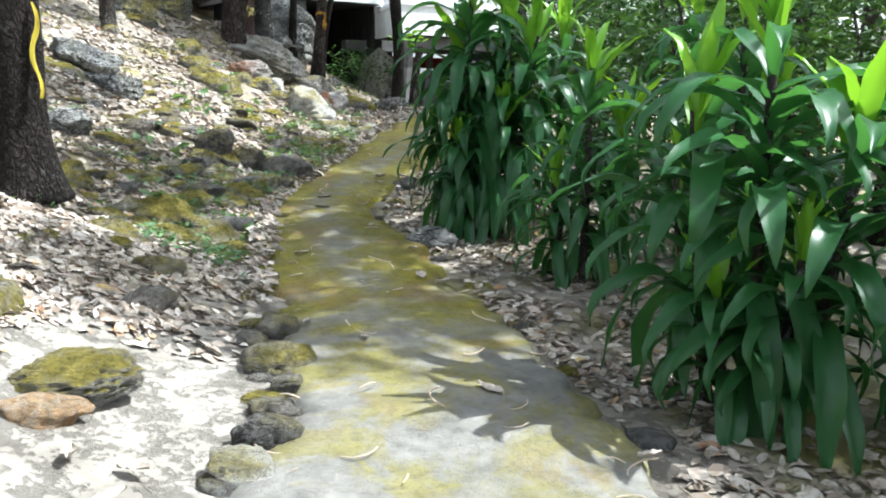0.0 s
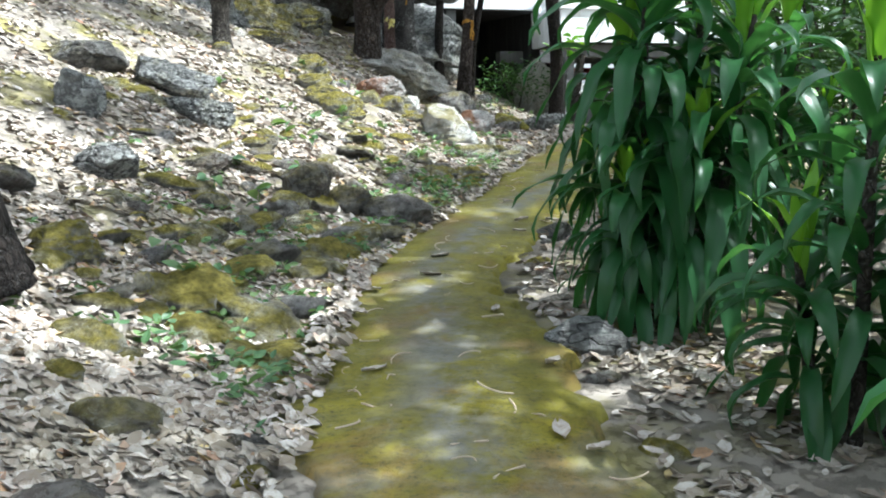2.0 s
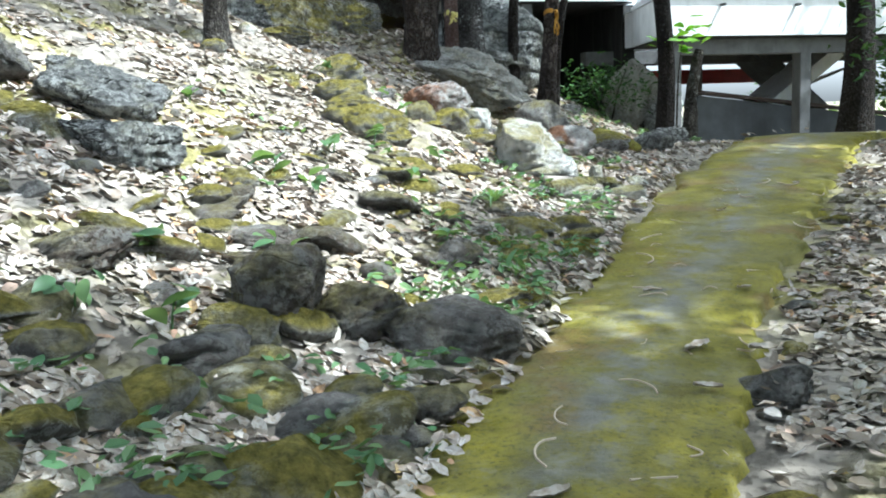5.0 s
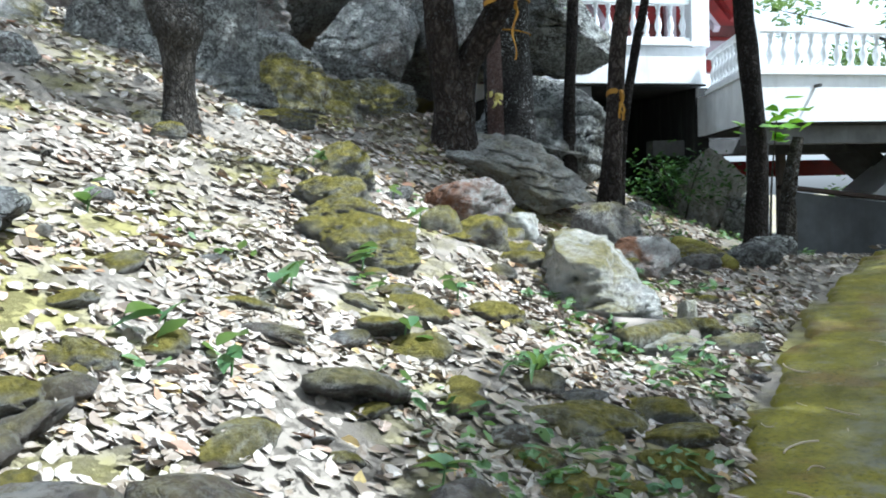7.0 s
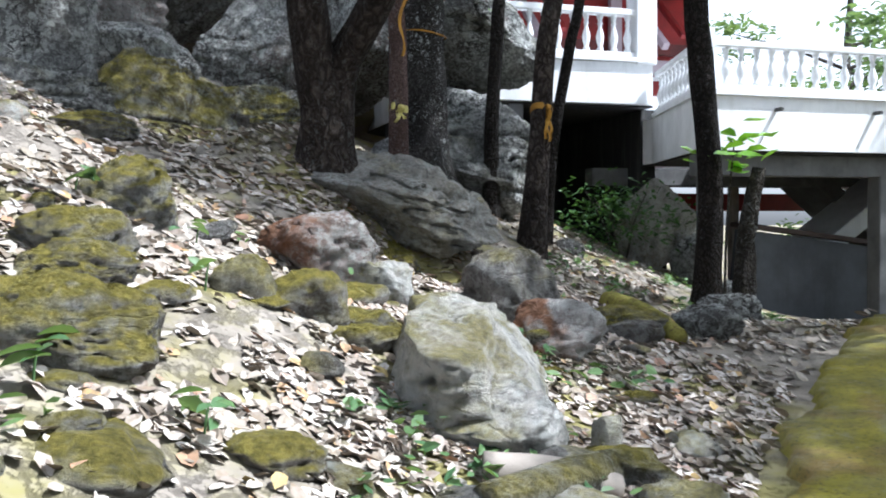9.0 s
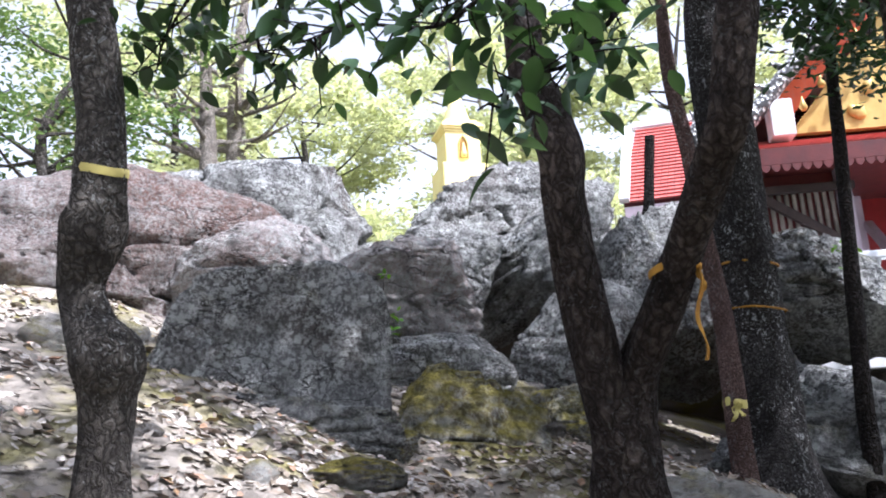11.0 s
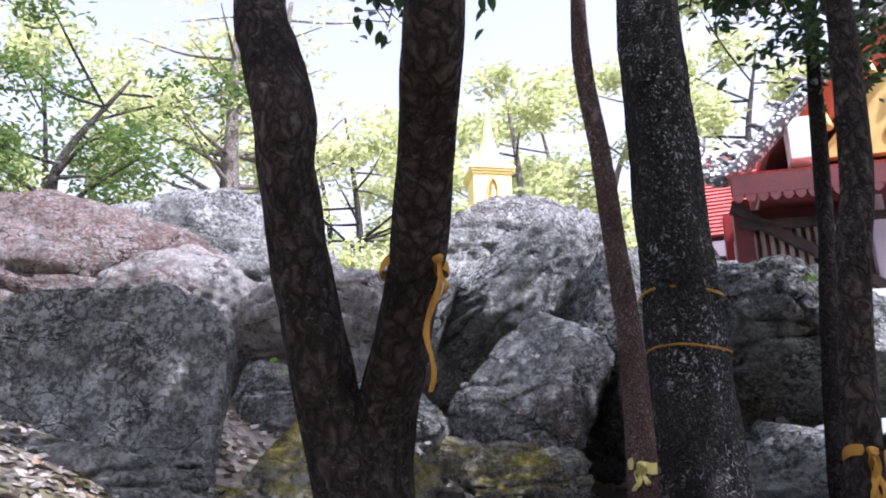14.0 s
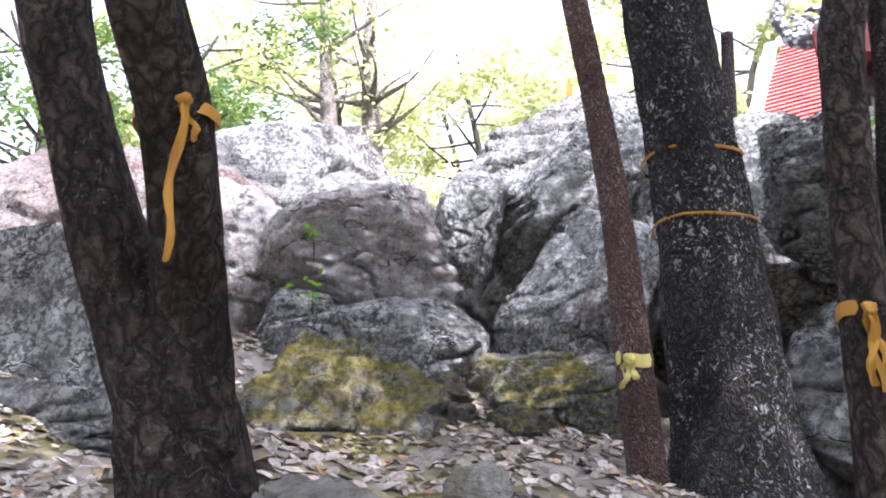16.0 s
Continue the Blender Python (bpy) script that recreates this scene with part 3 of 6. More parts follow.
boulder(-13.0, 23.4, 6.7, 5.4, 4.2, 3.6, 42, "rock_grey", "huge grey boulder with a domed top", 5, 0, 4, 2.3, 9, 0.06, layers=0.12)
boulder(-8.85, 22.42, 4.95, 2.15, 1.8, 1.5, 50, "rock_rose", "grey and pink dome of cracked boulder", 6, 0, 6, 2.7, 8, 0.075)
boulder(-8.5, 22.3, 3.95, 2.2, 1.7, 1.25, 50, "rock_grey", "grey block of boulder below a level crack", 22, 0, -4, 3.2, 7, 0.07)
boulder(-9.6, 22.3, 4.1, 1.7, 1.5, 2.0, 42, "rock_rose", "pale cracked boulder wedged between larger ones", 7, 0, 10)
boulder(-8.55, 25.3, 5.65, 4.2, 2.2, 1.6, 48, "rock_grey", "grey slab-like boulder tilted up to one side", 58, 0, -37, 3.4, 11, 0.075, layers=0.3)
boulder(-10.3, 26.75, 7.0, 4.4, 3.0, 2.5, 45, "rock_grey", "grey layered boulder at the top of the pile", 9, 0, -10, 2.7, 12, 0.09, layers=0.25)
boulder(-8.75, 23.75, 5.45, 0.95, 0.9, 1.35, 48, "rock_grey", "small pointed grey rock between boulders", 10, 0, 20)
boulder(-7.32, 24.09, 4.15, 1.95, 1.7, 2.1, 48, "rock_lichen", "rounded grey boulder spotted with pale lichen", 11, 0, 14, 2.5, 8, 0.065)
boulder(-6.7, 23.0, 3.08, 1.7, 1.2, 1.0, 48, "rock_mossy", "low mossy boulder under the rounded one", 24, 0, 0, 2.8)
boulder(-4.3, 24.5, 4.45, 2.5, 2.0, 1.5, 48, "rock_dark", "dark grey overhanging boulder beside the trees", 12, 0, 8)
boulder(-4.3, 24.1, 2.55, 3.0, 2.3, 2.0, 15, "rock_dark", "dark boulder under the overhanging one", 13, 0, 14)
boulder(-7.2, 21.15, 2.95, 1.9, 1.4, 1.6, 50, "rock_mossy", "low boulder covered with green moss", 14, 0, 0, 3.0, 8, 0.09)
boulder(-7.75, 15.6, 2.75, 1.6, 1.3, 1.2, 30, "rock_lichen", "reddish lichen-crusted boulder on the slope", 16)
boulder(-11.2, 17.6, 3.9, 2.4, 2.0, 1.6, 30, "rock_dark", "dark lichen-crusted boulder beside the pile", 25)
boulder(-6.0, 25.6, 4.6, 2.4, 2.0, 2.4, 48, "rock_grey", "grey boulder behind the big trunk", 17)
boulder(-3.62, 19.25, 1.92, 1.75, 1.3, 0.78, 22, "rock_pale_grey", "broad grey rock with a dark undercut ledge", 19, 12, 15, 2.8, 8, 0.1, layers=0.3)
boulder(-3.55, 18.75, 1.42, 0.6, 0.5, 0.45, 30, "rock_moss", "mossy stone under the ledge", 219)
boulder(-4.15, 20.0, 2.02, 0.9, 0.8, 0.6, 30, "rock_moss", "mossy stone behind the ledge", 220)
boulder(-10.6, 24.2, 5.0, 2.6, 2.4, 2.6, 45, "rock_grey", "grey boulder filling the middle of the pile", 20)
boulder(-1.66, 25.7, 1.75, 1.15, 1.0, 1.5, 15, "rock_pale_grey", "upright grey boulder before the terrace", 26, 0, 12)
boulder(-1.2, 25.5, 1.25, 0.6, 0.6, 0.8, 15, "rock_dark", "small dark boulder before the terrace", 27)
boulder(-6.3, 21.6, 2.5, 1.0, 0.9, 0.6, 40, "rock_mossy", "mossy step of rock in the gully", 28)
boulder(-7.6, 23.0, 3.5, 0.8, 0.7, 0.5, 20, "rock_small", "rubble block in the gully between boulders", 29)
boulder(-7.9, 18.5, 2.9, 3.3, 1.3, 1.3, 42, "rock_dark", "low dark boulder at the foot of the square one", 31, 0, 4)
boulder(-9.4, 18.2, 3.75, 1.7, 1.3, 1.1, 42, "rock_pale", "pale flat-topped boulder in half shade", 32, 0, 6, 3.0)
# added rock that closes a bright gap, standing for the cleft's shade
boulder(-7.1, 25.6, 4.9, 2.0, 1.8, 2.8, 48, "rock_dark", "dark boulder added to fill the shaded cleft behind the trees", 41, 0, 6)
boulder(-6.9, 26.5, 5.6, 2.6, 2.0, 2.0, 48, "rock_grey", "grey boulder behind the shaded cleft", 42, 0, -8)
boulder(-8.85, 21.6, 4.2, 1.0, 0.9, 0.7, 30, "rock_dark", "dark flat block wedged under the cracked dome", 43, 0, 4, 3.0)
boulder(-7.43, 18.94, 2.92, 1.1, 0.8, 0.55, 40, "rock_mossy", "mossy hump at the foot of the square boulder", 44)
boulder(-7.0, 19.6, 2.8, 0.9, 0.7, 0.5, 60, "rock_mossy", "mossy hump at the foot of the square boulder", 45)
boulder(-7.0, 22.1, 3.25, 0.5, 0.4, 0.4, 10, "rock_small", "rubble block in the gully between boulders", 46)
boulder(-7.95, 23.0, 3.75, 0.6, 0.5, 0.4, 70, "rock_small", "rubble block in the gully between boulders", 47)
boulder(-7.6, 22.3, 3.5, 0.65, 0.5, 0.4, 35, "rock_dark", "rubble block in the gully between boulders", 48)
boulder(-6.25, 22.2, 2.9, 0.6, 0.5, 0.35, 25, "rock_mossy", "mossy step of rock in the gully", 49)
boulder(-6.5, 21.8, 2.95, 0.45, 0.4, 0.3, 55, "rock_small", "rubble block in the gully between boulders", 50)
boulder(-4.7, 21.5, 2.3, 0.5, 0.4, 0.35, 55, "rock_pale", "small pale stone at the foot of the thick trunk", 51)

# ---- stones on the slope ----
stone(-3.5, 17.1, 0.78, 0.58, "rust", 15, 1)
stone(-2.4, 17.65, 0.62, 0.6, "small", 15, 2)
stone(-2.0, 17.2, 0.5, 0.48, "rust", 15, 202)
stone(-2.3, 15.95, 0.78, 0.62, "pale", 17, 33, 1.9)
stone(-2.02, 15.5, 0.5, 0.4, "pale", 17, 35, 1.4)
stone(-3.05, 17.0, 0.44, 0.34, "pale", 15, 4)
stone(-3.4, 14.55, 0.56, 0.38, "moss", 15, 5)
stone(-3.75, 14.62, 0.34, 0.24, "moss", 15, 305)
stone(-3.84, 15.16, 0.46, 0.29, "moss", 15, 6)
stone(-4.38, 16.36, 0.5, 0.5, "moss", 15, 7)
stone(-4.05, 15.45, 0.5, 0.34, "moss", 15, 207)
stone(-3.32, 15.72, 0.3, 0.3, "moss", 15, 8)
stone(-3.05, 15.86, 0.36, 0.36, "moss", 15, 9)
stone(-2.75, 15.9, 0.34, 0.2, "moss", 15, 209)
stone(-2.83, 16.13, 0.29, 0.17, "moss", 15, 10)
stone(-3.49, 15.29, 0.24, 0.13, "moss", 15, 11)
stone(-3.47, 21.63, 0.22, 0.37, "pale", 15, 12)
stone(-2.61, 22.67, 0.37, 0.30, "dark", 15, 13)
stone(-1.57, 15.54, 0.17, 0.31, "pale", 15, 14)
stone(-2.59, 14.50, 0.30, 0.13, "moss", 15, 15)
stone(-3.05, 14.04, 0.19, 0.10, "moss", 15, 16)
stone(-2.90, 13.98, 0.16, 0.12, "moss", 15, 17)
stone(-4.74, 12.43, 0.92, 0.51, "dark", 14, 18)
stone(-4.06, 11.65, 0.72, 0.30, "dark", 14, 19)
stone(-2.54, 10.43, 0.47, 0.51, "small", 14, 20)
stone(-2.23, 10.60, 0.44, 0.31, "small", 14, 21)
stone(-1.78, 10.71, 0.55, 0.31, "small", 14, 22)
stone(-3.66, 9.20, 0.44, 0.32, "dark", 14, 23)
stone(-4.59, 10.45, 0.48, 0.50, "dark", 14, 24)
stone(-5.47, 12.04, 0.76, 0.41, "small", 14, 25)
stone(-3.37, 10.18, 0.46, 0.19, "small", 14, 26)
stone(-1.99, 9.93, 0.24, 0.15, "moss", 14, 27)
stone(-1.71, 9.92, 0.30, 0.20, "small", 14, 28)
stone(-2.81, 8.54, 0.32, 0.11, "moss", 14, 29)
stone(-2.97, 9.46, 0.23, 0.18, "small", 14, 30)
stone(-1.54, 7.61, 0.15, 0.12, "moss", 14, 31)
stone(-2.23, 7.49, 0.31, 0.19, "moss", 14, 32)
stone(-2.50, 7.45, 0.12, 0.24, "moss", 14, 33)
stone(-1.96, 8.53, 0.31, 0.13, "moss", 14, 34)
stone(-0.05, 7.52, 0.39, 0.24, "dark", 14, 35)
stone(-1.86, 7.56, 0.19, 0.11, "moss", 14, 36)
stone(-1.60, 7.87, 0.14, 0.10, "small", 14, 37)
stone(-0.44, 10.46, 0.34, 0.19, "small", 14, 38)
stone(-0.80, 4.53, 0.34, 0.21, "moss", 2, 39)
stone(-0.70, 4.20, 0.17, 0.13, "small", 2, 40)
stone(-0.68, 3.60, 0.28, 0.20, "small", 2, 41)
stone(-0.90, 5.06, 0.29, 0.18, "small", 2, 42)
stone(-0.71, 3.96, 0.22, 0.11, "small", 2, 43)
stone(-1.59, 3.89, 0.52, 0.23, "moss", 2, 44)
stone(-1.56, 3.55, 0.34, 0.17, "tan", 12, 45, 0.5)
stone(-0.74, 3.3, 0.24, 0.2, "pale", 2, 245)
stone(-3.04, 7.58, 0.41, 0.29, "moss", 2, 46)
stone(-2.30, 6.50, 0.32, 0.22, "moss", 2, 47)
stone(-1.78, 5.85, 0.29, 0.16, "moss", 2, 48)
stone(-2.09, 6.00, 0.17, 0.13, "moss", 2, 49)
stone(-1.64, 5.19, 0.34, 0.15, "small", 2, 50)
stone(-2.56, 10.11, 0.30, 0.25, "moss", 16, 51)
stone(-2.11, 12.07, 0.32, 0.21, "small", 16, 52)
stone(-2.93, 11.18, 0.39, 0.16, "small", 16, 53)
stone(-2.38, 11.34, 0.21, 0.14, "small", 16, 54)
stone(-3.51, 11.60, 0.32, 0.13, "moss", 16, 55)
stone(-3.51, 12.06, 0.26, 0.15, "moss", 16, 56)
stone(-1.67, 14.91, 0.41, 0.17, "pale", 16, 57)
stone(-1.26, 15.2, 0.30, 0.20, "pale", 16, 58)
stone(-5.78, 15.79, 0.30, 0.22, "moss", 30, 59)
stone(-5.38, 15.46, 0.24, 0.20, "moss", 30, 60)
stone(-5.81, 17.17, 0.22, 0.20, "pale", 30, 61)
stone(-4.80, 17.31, 0.20, 0.18, "moss", 30, 62)
stone(-5.75, 17.95, 0.64, 0.26, "moss", 30, 63)
stone(-4.52, 15.44, 0.13, 0.09, "moss", 30, 64)
stone(-4.40, 15.69, 0.13, 0.12, "moss", 30, 65)
stone(-3.54, 21.77, 0.20, 0.35, "pale", 30, 66)
stone(-4.12, 15.58, 0.25, 0.13, "moss", 30, 67)
stone(-2.25, 43.62, 2.52, 3.29, "dark", 15, 68)
stone(-1.43, 44.34, 0.99, 1.68, "dark", 15, 69)
stone(-1.12, 18.4, 0.49, 0.31, "dark", 15, 70)
stone(-0.95, 19.1, 0.45, 0.31, "dark", 15, 71)
stone(-0.85, 23.25, 0.56, 0.49, "dark", 15, 72)
stone(-1.66, 18.22, 0.56, 0.28, "moss", 15, 73)
stone(-1.22, 15.9, 0.26, 0.16, "pale", 15, 74)
stone(-4.34, 20.42, 0.3, 0.28, "pale", 40, 333)
rng_s = random.Random(77)
PADS = [boulder_bm((1, 0.8, 0.42), 300 + i, 3, 2.2, 5, 0.12) for i in range(7)]
PAD_MESHES = {}
for i, pad in enumerate(PADS):
    for key, mt in (("moss_rock", "rock_mossy"), ("small", "rock_small"), ("moss", "rock_moss")):
        me = bpy.data.meshes.new("rock")
        pad.to_mesh(me)
        me.materials.append(M[mt])
        me.shade_smooth()
        PAD_MESHES[key, i] = me
    pad.free()
for k in range(290):
    lower = k % 2
    y = rng_s.uniform(6.5, 14.0) if lower else rng_s.uniform(3.5, 18.5)
    x = lerp_table(y, EDGE) + 0.3 - abs(rng_s.gauss(0, 1.0)) * (1.3 if lower else 1.7)
    if abs(x - path_x(y)[0]) < path_x(y)[1] + 0.12 or (y < 5.6 and x > -2.2):
        continue
    s = rng_s.uniform(0.18, 0.58) * (0.7 if rng_s.random() < 0.5 else 1)
    roll = rng_s.random()
    key = "moss" if roll < 0.34 else "moss_rock" if roll < 0.68 else "small"
    ob = new("rock", PAD_MESHES[key, rng_s.randrange(7)])
    ob.matrix_world = pose(x, y, surface(x, y) - s * 0.03, rng_s.uniform(-10, 10), rng_s.uniform(-10, 10) + 16, rng_s.uniform(0, 360)) @ Matrix.Diagonal((s, s, s * rng_s.uniform(0.6, 1.2), 1))
    tagged(ob, "small brown stone half buried in dry leaves" if key == "small" else "small stone under olive moss in dry leaves", "rock", "small stones on the slope")
for k in range(46):
    y = 3.0 + k * 0.27
    side = -1 if k % 3 else 1
    c, h = path_x(y)
    x = c + side * (h + 0.06 + rng_s.uniform(-0.03, 0.06))
    s = rng_s.uniform(0.12, 0.26)
    ob = new("rock", PAD_MESHES["small" if k % 2 else "moss_rock", rng_s.randrange(7)])
    ob.matrix_world = pose(x, y, surface(x, y) - 0.005, rng_s.uniform(-10, 10), rng_s.uniform(-10, 10), rng_s.uniform(0, 360)) @ Matrix.Diagonal((s, s, s, 1))
    tagged(ob, "weathered stone edging the mossy footpath", "rock", "stones along the path edge")


# ---- trees ----
def crown_points(rng, blobs, n):
    pts = []
    for cx, cy, cz, rx, rz in blobs:
        for _ in range(int(n / len(blobs) / 26)):
            d = rng.normal(0, 1, 3)
            d /= np.linalg.norm(d)
            r = rng.uniform(0.35, 1.0) ** 0.6
            c = np.array([cx, cy, cz]) + d * r * np.array([rx, rx, rz])
            pts.append(c + rng.normal(0, 0.26, (26, 3)) * np.array([1, 1, 0.6]))
    return np.concatenate(pts)


def tree(points, mat, label, seed, sides=18, flare=0.3, stems=(), limbs=(), crown=(), n=5000, leaf=0.13, leaf_mat="canopy", rough=0.06, group="slender trees on the slope"):
    x, y, z = points[0][:3]
    t = thing("tree", pose(x, y, z), label, "tree", group)
    rel = lambda q: [(a - x, b - y, c - z, r) for a, b, c, r in q]
    part("trunk", tube(rel(points), sides, 12 if sides > 20 else 7, rough, flare=flare, seed=seed), M[mat], t, smooth=True)
    for s in stems:
        part("stem", tube(rel(s), sides, 12 if sides > 20 else 7, rough, seed=seed + 7), M[mat], t, smooth=True)
    for l in limbs:
        part("limb", tube(rel(l), 8, 6, 0.08, seed=seed + 3), M[mat], t, smooth=True)
    if crown:
        rng = np.random.default_rng(seed)
        top = np.array(points[-1][:3])
        for cx, cy, cz, rx, rz in crown:
            mid = (top + np.array([cx, cy, cz])) / 2 + rng.normal(0, 0.2, 3)
            part("limb", tube(rel([(*top, points[-1][3] * 0.8), (*mid, 0.05), (cx, cy, cz, 0.025)]), 6, 4, 0.05, seed=seed), M[mat], t, smooth=True)
        pts = crown_points(rng, crown, n) - np.array([x, y, z])
        ob = new("crown", leaf_cloud("crown", pts, leaf, rng, M[leaf_mat]))
        ob.parent = t
    return t


# crown clusters overhead are unseen, set where their shade should fall
tree([(-2.91, 6.55, 0.66, 0.27), (-2.9, 6.47, 1.26, 0.2), (-2.89, 6.37, 2.05, 0.185), (-3, 6.18, 4.04, 0.16), (-3.32, 5.69, 7, 0.11)], "bark_dark", "dark tree trunk with a yellow cloth strip", 1, 20, 0.22,
     crown=[(-3.74, 4.79, 8.01, 1.6, 1.1), (-1.95, 6.92, 8.86, 1.6, 0.9), (-4.75, 6.74, 8.58, 1.5, 1), (-2.1, 8.9, 8.9, 0.9, 0.6), (-1.3, 10.3, 9.1, 0.9, 0.6), (-2.6, 11.2, 9.2, 0.9, 0.6), (-3.4, 9.6, 9.0, 0.8, 0.6)], n=8000)
tree([(-2.87, 22.45, 1.09, 0.09), (-2.81, 22.35, 2.09, 0.07), (-2.73, 22.3, 2.79, 0.065), (-2.54, 22.24, 3.79, 0.06), (-2.41, 22.19, 4.39, 0.055), (-2.11, 22.01, 6.59, 0.04)], "bark_dark", "thin leaning dark trunk", 7, 10, 0.2)
tree([(-1.06, 22.01, 0.38, 0.22), (-1.05, 21.93, 1.18, 0.15), (-1.03, 21.83, 2.17, 0.13), (-1.12, 21.72, 3.37, 0.125), (-1.18, 21.63, 4.26, 0.115), (-1.06, 21.41, 6.55, 0.09), (-0.96, 21.27, 9.06, 0.06)],
     "bark_dark", "dark curving trunk standing before the terrace", 8, 16, 0.4, crown=[(-1.3, 19.3, 9.5, 0.9, 0.7), (-0.47, 21.71, 9.71, 1.6, 0.9), (-1.98, 20.29, 9.84, 1.3, 0.8), (-0.99, 25.14, 10.63, 1.5, 0.9)])
tree([(-5.57, 15.92, 1.95, 0.2), (-5.58, 15.91, 2.4, 0.135), (-5.56, 15.9, 2.9, 0.14), (-5.54, 15.88, 3.12, 0.2), (-5.66, 15.86, 3.3, 0.15), (-5.72, 15.84, 3.55, 0.13), (-5.6, 15.83, 3.84, 0.18), (-5.55, 15.82, 4.1, 0.14), (-5.6, 15.76, 5.0, 0.13), (-5.8, 15.4, 7.4, 0.09)],
     "bark_grey", "short gnarled grey trunk with knobbly swellings", 9, 18, 0.35, crown=[(-6.6, 14.6, 8.33, 1.3, 0.8), (-2.6, 14.4, 9.3, 1.0, 0.7), (-2.2, 16.3, 9.4, 0.9, 0.7)], n=4500, rough=0.11)

# ---- added trees round the walk, crowns unseen, placed to cast shade ----
for i, (x, y, h, blobs) in enumerate([
        (-8.0, 3.0, 7.5, [(-6.64, 2.86, 8.17, 2, 1.2), (-8.95, 0.93, 8.34, 2, 1.2), (-8.75, 4.33, 8.47, 1.6, 1.1)]),
        (-11.5, 9.5, 8.0, [(-11.16, 7.78, 9.15, 1.6, 1.2), (-12.77, 10.25, 9.55, 1.8, 1.2)]),
        (4.6, 9.4, 8.0, [(3.7, 10.1, 9.48, 1.3, 1), (5.63, 8.26, 9.75, 1.7, 1.1), (0.5, 11.2, 9.1, 0.8, 0.6), (5.0, 11.4, 9.0, 1.3, 0.9), (4.6, 12.9, 9.3, 1.2, 0.9), (4.9, 10.5, 8.8, 1.1, 0.8), (3.6, 13.2, 8.8, 0.9, 0.7), (0.6, 7.9, 6.4, 1.0, 0.6), (1.3, 9.3, 6.6, 1.0, 0.6), (3.4, 6.0, 8.2, 0.8, 0.6), (5.0, 5.6, 8.3, 0.8, 0.6), (4.3, 7.1, 8.4, 0.7, 0.5)]),
        (5.6, 15.0, 8.5, [(6.0, 13.5, 10.25, 1.5, 1.1), (6.4, 16.0, 10.7, 1.5, 1.1), (4.3, 18.2, 9.6, 1.1, 0.8), (5.3, 17.3, 9.4, 1.0, 0.8), (5.0, 20.0, 11.16, 2.0, 1.2), (3.1, 20.08, 11.04, 1.5, 0.9), (4.99, 22.54, 11.71, 2.2, 1.2), (6.61, 14.79, 10.8, 1.8, 1.2)]),
        (1.6, 21.2, 8.5, [(0.8, 20.8, 10.86, 1.5, 1), (2.7, 21.18, 11.13, 1.7, 1.1), (1.19, 22.75, 11.45, 1.6, 1), (-0.4, 18.8, 9.2, 0.9, 0.7), (0.7, 18.7, 9.4, 0.8, 0.7)]),
        (6.8, 4.2, 8.0, [(8.2, 5.6, 9.11, 1.3, 0.9), (8.2, 2.9, 9.07, 1.5, 1.0), (6.9, 1.2, 8.29, 1, 0.8), (6.6, 6.0, 8.4, 0.9, 0.7)]),
        (-3.4, -4.0, 8.0, [(-3.14, -4.06, 8.18, 2, 1.2), (-4.94, -2.65, 8.07, 1.7, 1.1)]),
        (4.0, -2.6, 7.5, [(3.46, -2.04, 8.11, 1.9, 1.2), (4.86, -3.85, 8.16, 2, 1.2), (4.46, 0.15, 8.34, 1.5, 1)])]):
    z = surface(x, y) - 0.1
    tree([(x, y, z, 0.26), (x + 0.05, y, z + 1.5, 0.2), (x, y + 0.1, z + 4, 0.17), (x, y, h + 0.09 * y - 0.3, 0.12)], "bark_dark", "tall dark forest tree added to shade the path", 20 + i, 12, 0.4, crown=blobs, n=11000, leaf=0.17, group="forest trees")


